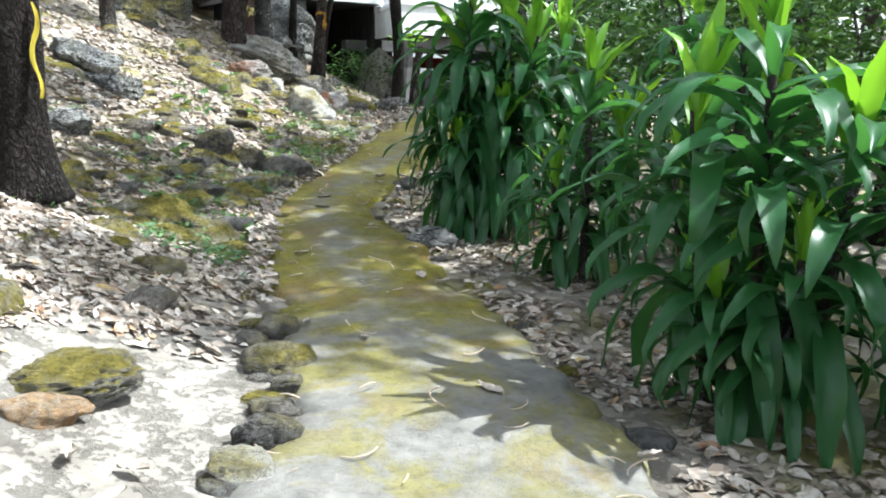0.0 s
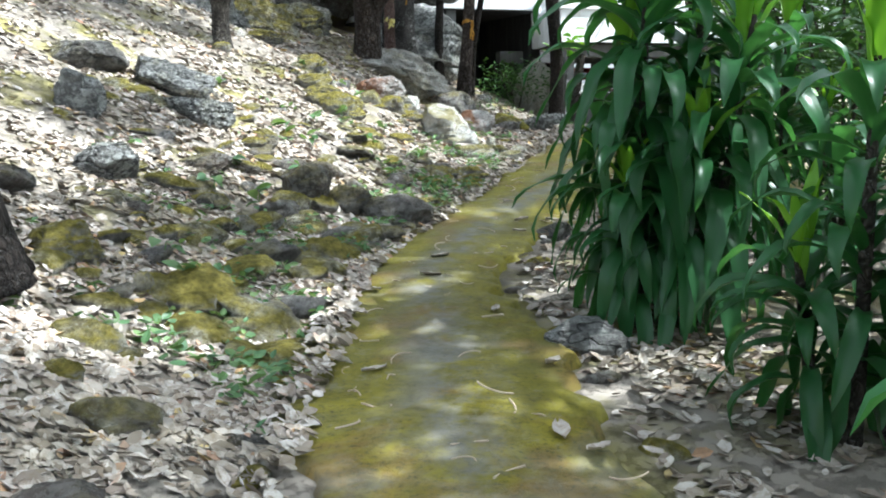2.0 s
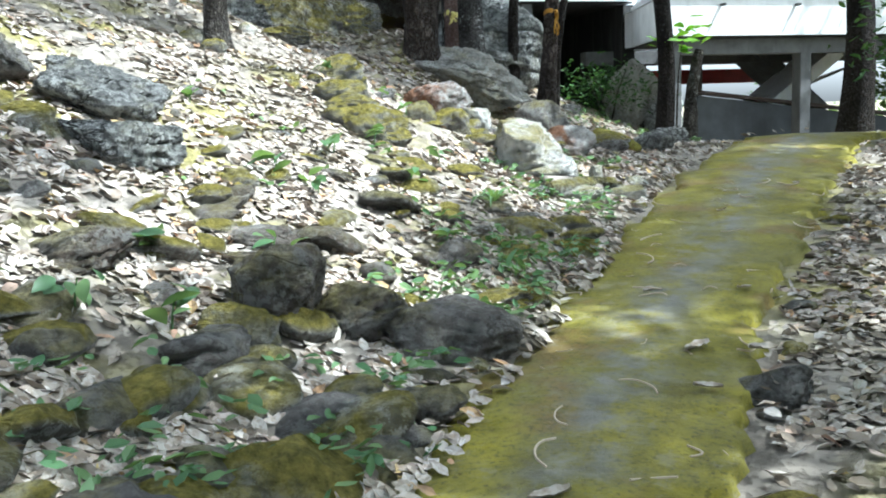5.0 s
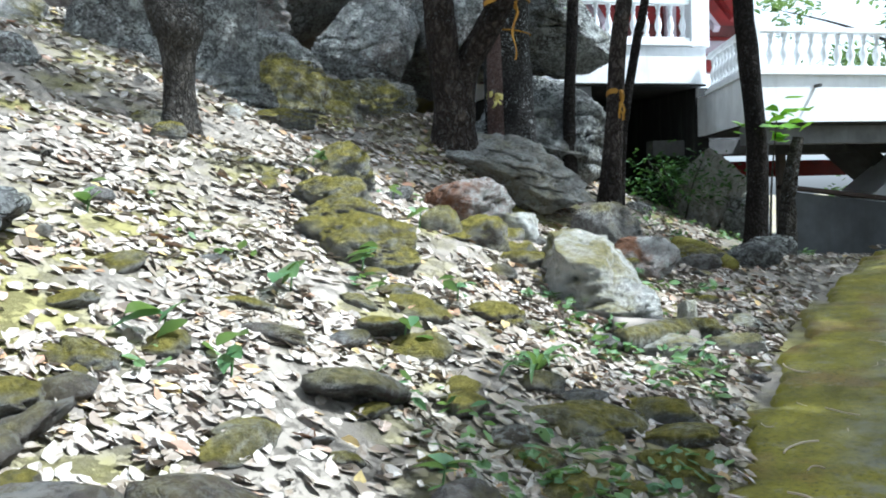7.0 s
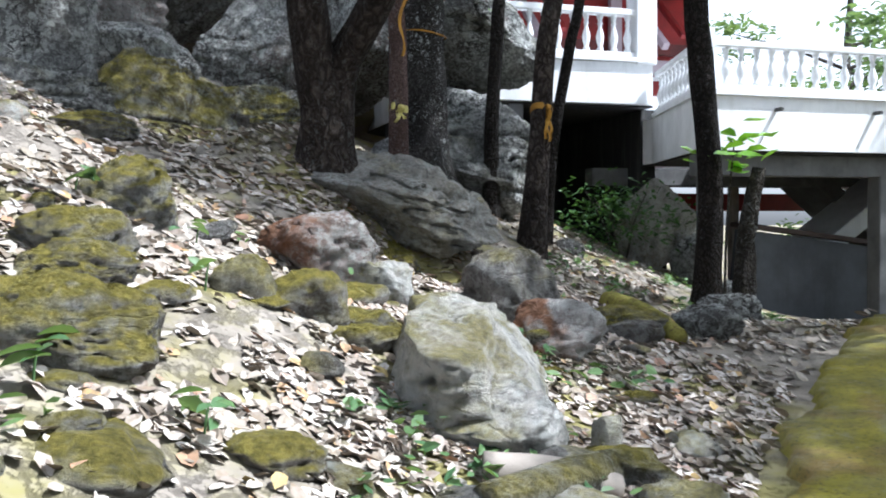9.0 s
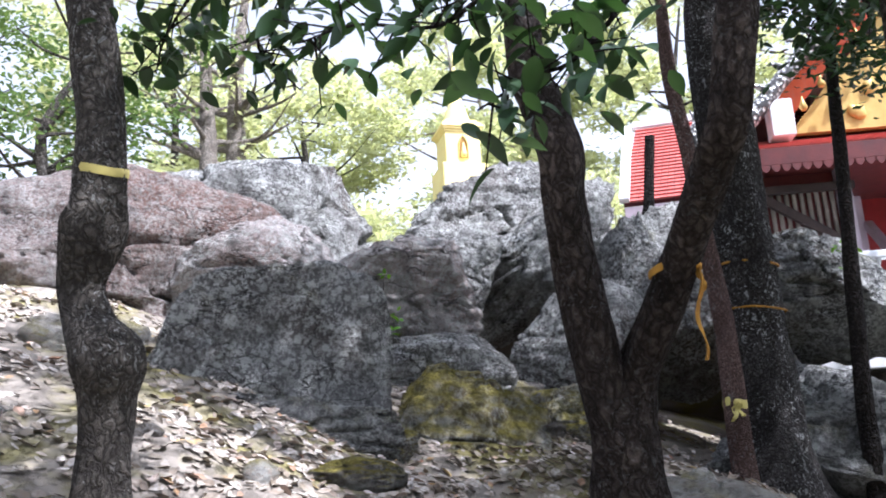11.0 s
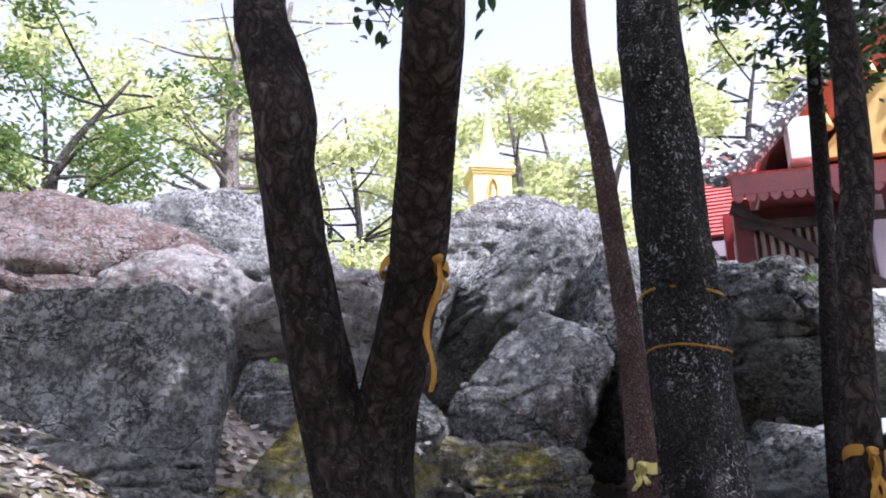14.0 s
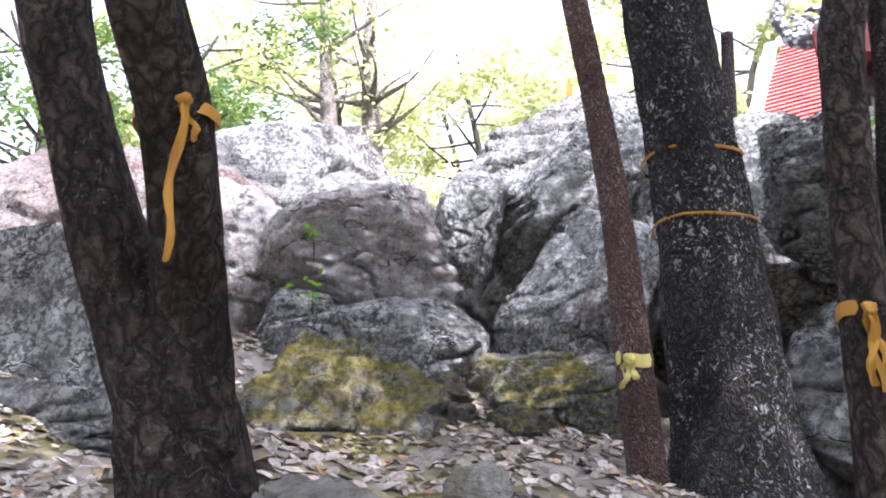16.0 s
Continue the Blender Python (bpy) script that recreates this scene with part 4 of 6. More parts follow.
# ---- cloth strips on trunks ----
def cloth(x, y, z, r, mat, label, tails, yaw=0.0, width=0.05, band=True):
    t = thing("cloth_band", pose(x, y, z, 0, 0, yaw), label, "cloth", "cloths tied round trunks")
    ring = [(r * math.cos(a), r * math.sin(a), 0.02 * math.sin(2 * a), 0) for a in [2 * math.pi * k / 20 for k in range(21)]]
    bm = bmesh.new()
    rows = []
    for px, py, pz, _ in ring:
        k = 1.04 + 0.05 * noise.noise(Vector((px * 20, py * 20, z)))
        rows.append([bm.verts.new((px * k, py * k, pz - width / 2)), bm.verts.new((px * k * 1.03, py * k * 1.03, pz)), bm.verts.new((px * k, py * k, pz + width / 2))])
    for a, b in zip(rows, rows[1:]):
        for i in range(2):
            bm.faces.new((a[i], b[i], b[i + 1], a[i + 1]))
    if band:
        part("band", bm, M[mat], t, smooth=True)
    else:
        bm.free()
    if tails and band:
        part("knot", boulder_bm((0.07, 0.06, 0.06), int(z * 100), 3, 2.2, 3, 0.15), M[mat], t, smooth=True).location = (0, -r * 1.15, 0)
    for k, (length, shift) in enumerate(tails):
        bm = bmesh.new()
        prev = None
        for i in range(13):
            s = i / 12
            w = width * (0.35 + 0.4 * min(1, s * 4) + 0.12 * math.sin(s * 23 + k * 2)) * (1 - 0.35 * s)
            cx, cy = shift * s + 0.012 * math.sin(s * 9 + k * 2), -r * 1.18 - 0.015 * math.sin(s * 9 + k)
            row = [bm.verts.new((cx + q * w / 2, cy + 0.012 * math.sin(q * 3 + s * 8), -s * length)) for q in (-1, -0.3, 0.3, 1)]
            if prev:
                for q in range(3):
                    bm.faces.new((prev[q], prev[q + 1], row[q + 1], row[q]))
            prev = row
        part("tail", bm, M[mat], t, smooth=True)
    return t


tree([(-4.18, 18.95, 2.0, 0.3), (-4.15, 18.9, 2.4, 0.25), (-4.12, 18.82, 2.68, 0.23), (-4.14, 18.68, 2.95, 0.17), (-4.14, 18.5, 3.4, 0.15), (-4.13, 18.38, 3.8, 0.14), (-4.09, 18.26, 4.2, 0.138), (-4.05, 18.2, 4.5, 0.15), (-4.13, 18.16, 4.85, 0.14), (-4.2, 18.12, 5.2, 0.13), (-4.2, 18.1, 6.5, 0.1), (-4.4, 18.2, 8.6, 0.06)],
     "bark_brown", "dark forked tree with a saffron cloth tied round one stem", 2, 44, 0.12,
     stems=[[(-4.08, 18.85, 2.5, 0.18), (-4.0, 18.81, 3.0, 0.15), (-3.76, 18.7, 3.35, 0.138), (-3.52, 18.58, 3.66, 0.13), (-3.28, 18.4, 3.92, 0.125), (-3.06, 18.22, 4.16, 0.122), (-2.8, 18.0, 4.5, 0.12), (-2.5, 17.9, 6.0, 0.1), (-2.2, 18.0, 8.0, 0.06)]],
     crown=[(-4.8, 18.0, 9.6, 1.5, 1.0), (-3.6, 19.6, 9.7, 1.3, 0.9)], rough=0.09)
# unseen crown is spread past the trunk to shade nearby boulders
tree([(-4.42, 22.5, 1.95, 0.5), (-4.4, 22.5, 2.6, 0.37), (-4.39, 22.48, 3.2, 0.34), (-4.4, 22.47, 4.0, 0.325), (-4.37, 22.38, 4.9, 0.305), (-4.32, 22.24, 5.8, 0.285), (-4.3, 22.2, 6.9, 0.27), (-4.2, 22.2, 10.0, 0.16)],
     "bark_lichen", "thick straight tree trunk spotted with white lichen", 3, 56, 0.45, crown=[(-4.8, 22.2, 10.8, 1.6, 1.0), (-3.2, 21.4, 11.0, 1.5, 1.0), (-3.7, 24.6, 10.8, 1.6, 0.9), (-4.6, 20.6, 10.4, 1.3, 0.8)], n=9000, rough=0.07)
tree([(-4.4, 21.7, 1.6, 0.13), (-4.4, 21.67, 3.05, 0.105), (-4.4, 21.66, 3.9, 0.095), (-4.48, 21.68, 4.7, 0.086), (-4.48, 21.58, 5.5, 0.082), (-4.55, 21.5, 6.5, 0.072), (-4.5, 21.5, 8.2, 0.04)],
     "bark_pink", "thin pinkish trunk with a pale yellow cloth knot", 4, 24, 0.15)
tree([(-2.9, 21.5, 1.0, 0.16), (-2.78, 21.43, 2.4, 0.118), (-2.74, 21.42, 2.95, 0.112), (-2.7, 21.43, 3.55, 0.108), (-2.6, 21.4, 4.2, 0.104), (-2.52, 21.5, 5.0, 0.1), (-2.4, 21.6, 8.0, 0.07)],
     "bark_brown", "slim straight trunk with a saffron cloth tied on", 5, 14, 0.3, crown=[(-2.0, 22.2, 8.8, 1.1, 0.8)], n=2200)
tree([(-3.7, 23.3, 1.4, 0.12), (-3.68, 23.35, 3.0, 0.09), (-3.64, 23.5, 4.2, 0.085), (-3.6, 23.65, 5.05, 0.08), (-3.55, 23.7, 6.0, 0.075), (-3.5, 23.8, 7.1, 0.06), (-3.3, 23.9, 9.0, 0.03)],
     "bark_dark", "slim dark straight trunk with leafy twigs", 6, 12, 0.2, crown=[(-3.2, 23.5, 7.0, 0.5, 0.45), (-3.8, 23.3, 7.9, 0.5, 0.4), (-3.2, 23.9, 8.8, 0.9, 0.6)], n=2400)
cloth(-3.54, 18.59, 3.66, 0.15, "cloth", "faded saffron cloth tied round a dark stem", [(0.6, -0.05), (0.16, 0.05)], 78, 0.05)
cloth(-4.4, 21.67, 3.07, 0.105, "cloth_pale", "pale yellow cloth knotted round a pinkish trunk", [(0.13, 0.03), (0.17, -0.05)], 30, 0.08)
cloth(-2.745, 21.42, 2.98, 0.113, "cloth", "saffron cloth hanging from a slim trunk", [(0.36, 0.0), (0.3, 0.035), (0.33, -0.03)], 40, 0.065)
cloth(-4.4, 22.47, 4.02, 0.33, "cloth", "thin saffron cord round a lichened trunk", [], 40, 0.02)
cloth(-4.385, 22.42, 4.48, 0.318, "cloth", "thin saffron band round a lichened trunk", [], 40, 0.025)
cloth(-2.89, 6.39, 1.97, 0.19, "cloth_old", "old yellow cloth strip hanging down a dark trunk", [(0.62, 0.02)], 62, 0.06, False)
cloth(-5.55, 15.82, 4.13, 0.135, "cloth_pale", "pale yellow band round a gnarled trunk", [], 30, 0.05)


# ---- corn plants ----
def strap_leaf(length, width, arch, seed, early=False):
    """A long folded, arching strap leaf that grows from the origin along +x."""
    rng = random.Random(seed)
    n, vs, fs = 12, [], []
    x = z = 0.0
    ang = radians(rng.uniform(30, 58))
    wav = rng.uniform(0, 6)
    for i in range(n + 1):
        s = i / n
        w = width * (0.28 + 0.72 * math.sin(min(1.0, s / 0.42) * math.pi / 2)) if s < 0.42 else width * max(0.015, (1 - ((s - 0.42) / 0.58) ** 2.3))
        ripple = 0.1 * width * math.sin(s * 17 + wav)
        nx, nz = -math.sin(ang), math.cos(ang)
        for q, lift in ((-0.5, 0.16), (-0.25, 0.06), (0, 0.0), (0.25, 0.06), (0.5, 0.16)):
            up = lift * w + (ripple if abs(q) == 0.5 else 0)
            vs.append((x + nx * up, q * w, z + nz * up))
        x += math.cos(ang) * length / n
        z += math.sin(ang) * length / n
        ang -= radians(arch) / n * (max(0.05, 2.3 - 3.2 * s) if early else 0.5 + 1.2 * s)
    for i in range(n):
        for k in range(4):
            a = i * 5 + k
            fs.append((a, a + 1, a + 6, a + 5))
    return vs, fs


STRAPS = {"hang": [mesh_from("leaf", *strap_leaf(1.0, 0.15, a, i + 40, True), M["corn_leaf"]) for i, a in enumerate((112, 124, 132, 118))],
          "old": [mesh_from("leaf", *strap_leaf(1.0, 0.155, a, i), M["corn_leaf"]) for i, a in enumerate((125, 145, 160, 170, 150, 135, 110))],
          "young": [mesh_from("leaf", *strap_leaf(1.0, 0.16, a, i + 20), M["corn_young"]) for i, a in enumerate((20, 35, 60))]}


def corn_plant(x, y, canes, label, seed, hang=0.3):
    """canes: (dx, dy, height, leaves, leaf length)."""
    rng = random.Random(seed)
    t = thing("corn_plant", pose(x, y, surface(x, y)), label, "plant", "corn plants beside the path")
    for dx, dy, h, n, ln in canes:
        part("cane", tube([(dx * 0.5, dy * 0.5, -0.05, 0.03), (dx * 0.8, dy * 0.8, h * 0.5, 0.026), (dx, dy, h, 0.018)], 8, 4, 0.04, seed=seed), M["bark_grey"], t, smooth=True)
        for k in range(n):
            f = k / n
            # light top leaves: young growth, with extra ones standing for sunlit tops
            young = f > 0.8
            zz = h * (0.16 + 0.84 * f ** 0.8)
            me = rng.choice(STRAPS["young" if young else "hang" if f < hang and k % 4 else "old"])
            ob = new("leaf", me)
            ob.parent = t
            ob.matrix_basis = pose(dx * (0.6 + 0.4 * f), dy * (0.6 + 0.4 * f), zz, rng.uniform(-12, 12), (-28 if young else (rng.uniform(-5, 22) if f < 0.62 else rng.uniform(-14, 30)) * (1.2 - f)), k * 137.5 + rng.uniform(-20, 20)) @ Matrix.Scale(ln * rng.uniform(0.75, 1.15) * (0.75 if young else 1), 4)
    return t


corn_plant(0.22, 7.95, [(0, 0, 2.1, 84, 0.78), (0.32, 0.25, 1.9, 70, 0.74), (-0.08, 0.3, 1.6, 58, 0.7), (0.55, -0.05, 1.7, 60, 0.7), (0.3, -0.12, 1.05, 46, 0.6), (-0.08, -0.08, 0.85, 44, 0.55)], "dense dark green corn plant with drooping strap leaves", 1, 0.62)
corn_plant(1.42, 4.1, [(0, 0, 1.8, 46, 0.84), (0.35, -0.15, 1.3, 38, 0.8), (-0.25, 0.3, 1.4, 38, 0.8), (0.1, -0.25, 0.8, 40, 0.56), (-0.2, -0.1, 0.6, 30, 0.5)], "bushy corn plant with glossy green leaves beside the path", 2)
corn_plant(1.7, 5.4, [(0, 0, 1.9, 48, 0.62), (0.3, 0.2, 1.4, 40, 0.6), (-0.35, 0.0, 1.0, 40, 0.58)], "tall glossy corn plant crowded among others", 3)
corn_plant(1.0, 6.4, [(0, 0, 1.5, 46, 0.62), (0.3, 0.3, 1.1, 40, 0.6), (-0.2, 0.2, 0.7, 34, 0.55)], "shaded corn plant in the thicket", 4)
corn_plant(2.4, 4.2, [(0, 0, 1.9, 46, 0.62), (0.25, 0.3, 1.2, 40, 0.6), (-0.2, -0.3, 0.9, 36, 0.58)], "corn plant at the back of the clump", 5)
corn_plant(2.3, 3.1, [(0, 0, 1.5, 46, 0.6), (-0.3, 0.2, 1.0, 40, 0.58), (0.2, -0.2, 0.7, 34, 0.55)], "corn plant with wavy leaves in the clump", 6)
corn_plant(1.1, 8.8, [(0, 0, 1.8, 46, 0.64), (0.3, 0.2, 1.2, 40, 0.6)], "dark shaded corn plant behind the dense one", 7)
corn_plant(1.9, 7.2, [(0, 0, 2.0, 46, 0.62), (0.3, 0.2, 1.3, 40, 0.6)], "tall shaded corn plant before the undergrowth", 8)

# ---- thicket behind the corn plants ----
def bush(x, y, w, h, n, leaf, mat, label, seed):
    rng = np.random.default_rng(seed)
    t = thing("bush", pose(x, y, surface(x, y)), label, "bush", "undergrowth")
    for k in range(7):
        a = rng.uniform(0, 6.28)
        part("stem", tube([(0.1 * math.cos(a), 0.1 * math.sin(a), -0.05, 0.02), (w * 0.2 * math.cos(a), w * 0.2 * math.sin(a), h * 0.5, 0.014), (w * 0.38 * math.cos(a), w * 0.38 * math.sin(a), h * rng.uniform(0.8, 1.0), 0.006)], 6, 4, 0.05), M["bark_grey"], t, smooth=True)
    c = crown_points(rng, [(0, 0, h * 0.55, w * 0.5, h * 0.46)], n)
    c = c[c[:, 2] > 0.05]
    ob = new("foliage", leaf_cloud("foliage", c, leaf, rng, M[mat]))
    ob.parent = t
    return t


for i, (x, y, w, h) in enumerate([(1.9, 10.6, 1.8, 2.4), (2.6, 8.6, 2.4, 3.0), (3.6, 7.0, 2.6, 3.4), (4.4, 10.4, 3.2, 3.6), (3.2, 11.6, 2.4, 2.8), (5.4, 8.2, 3.0, 4.2), (4.2, 5.2, 2.4, 3.4), (4.0, 14.0, 3.0, 3.4), (2.4, 14.6, 2.0, 2.6)]):
    bush(x, y, w, h, 2600, 0.11, "bush", "tangled dark green forest undergrowth", 40 + i)


# ---- temple terrace and hall ----
temple = thing("temple_building", pose(-1.82, 27.4, 3.7, 0, 0, 32), "white temple terrace with red timber hall and balustrades", "building")
# local axes: x along the front, y away from the walk, z from the underside of the upper balcony


def t_box(name, mat, x0, x1, y0, y1, z0, z1, parent=None, label="", bevel=0.012):
    bm = box(x1 - x0, y1 - y0, z1 - z0, ((x0 + x1) / 2, (y0 + y1) / 2, z0), min(bevel, (x1 - x0) / 4, (y1 - y0) / 4, (z1 - z0) / 4))
    return part(name, bm, M[mat], parent or temple, label)


def prism(name, mat, pts, z0, z1, parent=None, label=""):
    """An upright solid on a plan outline."""
    bm = bmesh.new()
    lo = [bm.verts.new((x, y, z0)) for x, y in pts]
    hi = [bm.verts.new((x, y, z1)) for x, y in pts]
    n = len(pts)
    for k in range(n):
        bm.faces.new((lo[k], lo[(k + 1) % n], hi[(k + 1) % n], hi[k]))
    bm.faces.new(lo[::-1])
    bm.faces.new(hi)
    bmesh.ops.recalc_face_normals(bm, faces=bm.faces[:])
    return part(name, bm, M[mat], parent or temple, label)


BALUSTER = bpy.data.meshes.new("baluster")
bm = lathe([(0.055, 0), (0.055, 0.05), (0.033, 0.07), (0.06, 0.17), (0.068, 0.24), (0.033, 0.37), (0.028, 0.42), (0.046, 0.45), (0.028, 0.48), (0.05, 0.55), (0.053, 0.59)], 10)
bm.to_mesh(BALUSTER)
bm.free()
BALUSTER.materials.append(M["white"])
BALUSTER.shade_smooth()


def balustrade(x0, y0, x1, y1, z, step=0.24, tall=1.0):
    length = math.hypot(x1 - x0, y1 - y0)
    turn = math.degrees(math.atan2(y1 - y0, x1 - x0))
    m = pose(x0, y0, z, 0, 0, turn) @ Matrix.Diagonal((1, 1, tall, 1))
    for name, h0, h1, d in (("plinth_rail", 0.0, 0.09, 0.17), ("hand_rail", 0.68, 0.79, 0.18)):
        part(name, box(length, d, h1 - h0, (length / 2, 0, h0), 0.018), M["white"], temple).matrix_basis = m
    n = max(2, int(length / step))
    for k in range(n):
        ob = new("baluster", BALUSTER)
        ob.parent = temple
        ob.matrix_basis = m @ Matrix.Translation(((k + 0.5) * length / n, 0, 0.09))


# upper balcony
t_box("balcony_slab", "white", -3.6, 0.0, 0.0, 6.0, 0.0, 0.68)
t_box("ledge", "white", -3.6, 0.02, -0.06, 0.2, 0.68, 0.76)
balustrade(-3.5, 0.09, -0.3, 0.09, 0.76)
t_box("column", "white", -0.32, 0.05, -0.05, 0.32, 0.66, 4.4)
# black plate and added end wall put the balcony's under-shade into colour
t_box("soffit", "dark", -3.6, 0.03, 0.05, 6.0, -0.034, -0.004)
t_box("shade_end_wall", "dark", -3.6, -3.4, 0.3, 3.6, -3.2, -0.04)
# lower terrace
prism("terrace_slab", "white", [(0.0, 0.03), (-0.87, -2.76), (9.5, -2.76), (9.5, 6.0), (1.6, 6.0), (1.6, 0.34), (0.0, 0.34)], -0.95, -0.22)
prism("ledge", "white", [(-0.06, -0.05), (-0.94, -2.82), (9.5, -2.82), (9.5, -2.5), (-0.6, -2.5), (0.2, -0.05)], -0.216, -0.15)
# black plate below the slab, painted in place of its shade
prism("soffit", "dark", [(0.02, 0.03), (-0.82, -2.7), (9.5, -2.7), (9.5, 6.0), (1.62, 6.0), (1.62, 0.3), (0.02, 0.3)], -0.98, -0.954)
balustrade(-0.8, -2.68, 9.4, -2.68, -0.15, 0.24, 0.86)
balustrade(0.06, -0.1, -0.78, -2.66, -0.15, 0.24, 0.86)
t_box("newel_post", "white", -0.92, -0.68, -2.8, -2.56, -0.15, 0.68)
for k in range(4):
    part("drain_spout", box(0.05, 0.16, 0.05, (0.3 + k * 1.65, -2.84, -0.42), 0.01), M["concrete"], temple)
# underside: added black walls that stand for shade, posts, beams, stair flights, low wall
t_box("shade_back_wall", "dark", -3.6, 2.4, 3.6, 3.8, -3.6, -0.96)
t_box("shade_back_wall", "dark", -3.6, 0.1, 3.62, 3.82, -0.97, -0.035)
t_box("shade_side_wall", "dark", -0.03, 0.25, 0.36, 3.75, -3.6, -0.03)
t_box("beam", "concrete", -0.7, 9.5, -2.5, -2.2, -1.28, -0.985)
t_box("beam", "concrete", -0.7, 9.5, 0.8, 1.1, -1.28, -0.985)
for x in (-0.62, 2.3, 3.55, 6.4):
    t_box("post", "concrete", x, x + 0.26, -2.5, -2.24, -3.9, -1.25)
for x in (0.9, 2.6, 4.8):
    t_box("post", "grey_wood", x, x + 0.16, 1.6, 1.76, -3.9, -0.95)
t_box("post", "concrete", -2.5, -2.25, 0.1, 0.35, -2.6, 0.0)
# wall height added downward, in place of shade on the ground behind
part("low_wall", box(5.4, 0.16, 1.3, (0, 0, 0), 0.01), M["dusky"], temple).matrix_basis = pose(3.1, -1.5, -3.65, 0, 7, 0)
part("wall_cap", box(5.4, 0.3, 0.07, (0, 0, 0), 0.01), M["dark_timber"], temple).matrix_basis = pose(3.2, -1.52, -2.32, 0, 7, 0)
part("stair_flight", box(3.8, 1.1, 0.3, (0, 0, 0), 0.01), M["white"], temple).matrix_basis = pose(3.6, 0.2, -2.3, 0, -34, 0)
part("stair_flight", box(3.2, 1.1, 0.3, (0, 0, 0), 0.01), M["concrete"], temple).matrix_basis = pose(4.2, 1.2, -1.6, 0, 38, 0)
t_box("red_beam", "red", 0.6, 6.0, 2.6, 2.8, -1.7, -1.35)
t_box("red_beam", "maroon", 0.6, 6.0, 2.0, 2.2, -1.25, -1.05)

# red hall standing on the balcony
hall = thing("temple_hall", pose(-2.3, 28.45, 3.75, 0, 0, 32), "red timber temple hall with tiled roof and grey serpent bargeboards", "building")


def h_box(name, mat, x0, x1, y0, y1, z0, z1, label=""):
    return t_box(name, mat, x0, x1, y0, y1, z0, z1, hall, label)


h_box("wall", "red", -3.9, 3.0, 2.6, 2.8, 0.69, 3.9)
for z0, z1, mt in ((0.69, 0.95, "red"), (0.98, 1.05, "white"), (1.1, 1.4, "mauve"), (1.5, 1.75, "maroon")):
    h_box("wall_rail", mt, -3.9, 3.0, 2.5, 2.597, z0, z1)
for x in (-3.8, -1.6, 0.9):
    h_box("wall_post", "mauve", x, x + 0.26, 2.36, 2.49, 0.69, 3.4)
for x in (-1.3, 1.2):
    part("eave_bracket", box(0.14, 2.2, 0.14, (0, 0, 0), 0.01), M["mauve"], hall).matrix_basis = pose(x, 1.6, 2.0, 42, 0, 0)
    part("eave_bracket", box(0.12, 2.0, 0.1, (0, 0, 0), 0.01), M["red"], hall).matrix_basis = pose(x + 0.5, 1.7, 2.2, 42, 0, 0)
h_box("soffit", "maroon", -3.6, 5.0, 0.5, 2.6, 3.3, 3.4)


def roof_plane(name, mat, a, b, c, d, parent, rows=0, cols=0, tile="roof"):
    """A roof plane through four corners (eave left, eave right, top right, top left), with courses of tiles on it."""
    a, b, c, d = (Vector(p) for p in (a, b, c, d))
    n = (b - a).cross(d - a).normalized()
    bm = bmesh.new()
    v = [bm.verts.new(p) for p in (a, b, c, d)] + [bm.verts.new(p - n * 0.09) for p in (a, b, c, d)]
    for f in ((0, 1, 2, 3), (7, 6, 5, 4), (0, 4, 5, 1), (1, 5, 6, 2), (2, 6, 7, 3), (3, 7, 4, 0)):
        bm.faces.new([v[i] for i in f])
    deck = part(name, bm, M[mat], parent)
    vs, fs = [], []
    for i in range(rows):
        for j in range(cols):
            s0, s1, t0, t1 = (j + 0.04) / cols, (j + 0.96) / cols, i / rows, (i + 1.15) / rows
            t1 = min(t1, 1)
            q = lambda s, t: (a.lerp(b, s)).lerp(d.lerp(c, s), t)
            k = len(vs)
            vs += [q(s0, t0) + n * 0.05, q(s1, t0) + n * 0.05, q(s1, t1) + n * 0.012, q(s0, t1) + n * 0.012, q(s0, t0) + n * 0.004, q(s1, t0) + n * 0.004]
            fs += [(k, k + 1, k + 2, k + 3), (k, k + 4, k + 5, k + 1), (k, k + 3, k + 4), (k + 1, k + 5, k + 2)]
    if rows:
        ob = new("tiling", mesh_from("tiling", vs, fs, M[tile], smooth=False))
        ob.parent = deck
        ob["kind"] = "stuff"
    return deck


roof_plane("skirt_roof", "maroon", (-4.0, 0.2, 3.5), (5.5, 0.2, 3.5), (5.5, 1.7, 4.15), (-4.0, 1.7, 4.15), hall, 9, 60)
h_box("fascia", "maroon", -4.0, 5.5, 0.12, 0.2, 3.22, 3.5)
vs, fs = [], []
for k in range(62):
    x0 = -4.0 + k * 0.153
    b0 = len(vs)
    for q in range(7):
        ang = math.pi * q / 6
        vs.append((x0 + 0.0765 - 0.07 * math.cos(ang), 0.1, 3.22 - 0.11 * math.sin(ang)))
    fs.append(tuple(range(b0, b0 + 7)))
ob = new("fringe", mesh_from("fringe", vs, fs, M["maroon"], smooth=False))
ob.parent = hall
sol = ob.modifiers.new("thick", "SOLIDIFY")
sol.thickness = 0.02
# gold gable and orange bargeboard behind the serpent
TIP, PEAK = Vector((-3.75, 0.7, 3.95)), Vector((0.2, 0.7, 8.0))
bm = bmesh.new()
g0 = [bm.verts.new(p) for p in ((-2.7, 1.2, 4.1), (3.1, 1.2, 4.1), (0.2, 1.2, 7.4))]
g1 = [bm.verts.new(v.co + Vector((0, 0.15, 0))) for v in g0]
bm.faces.new(g0), bm.faces.new(g1[::-1])
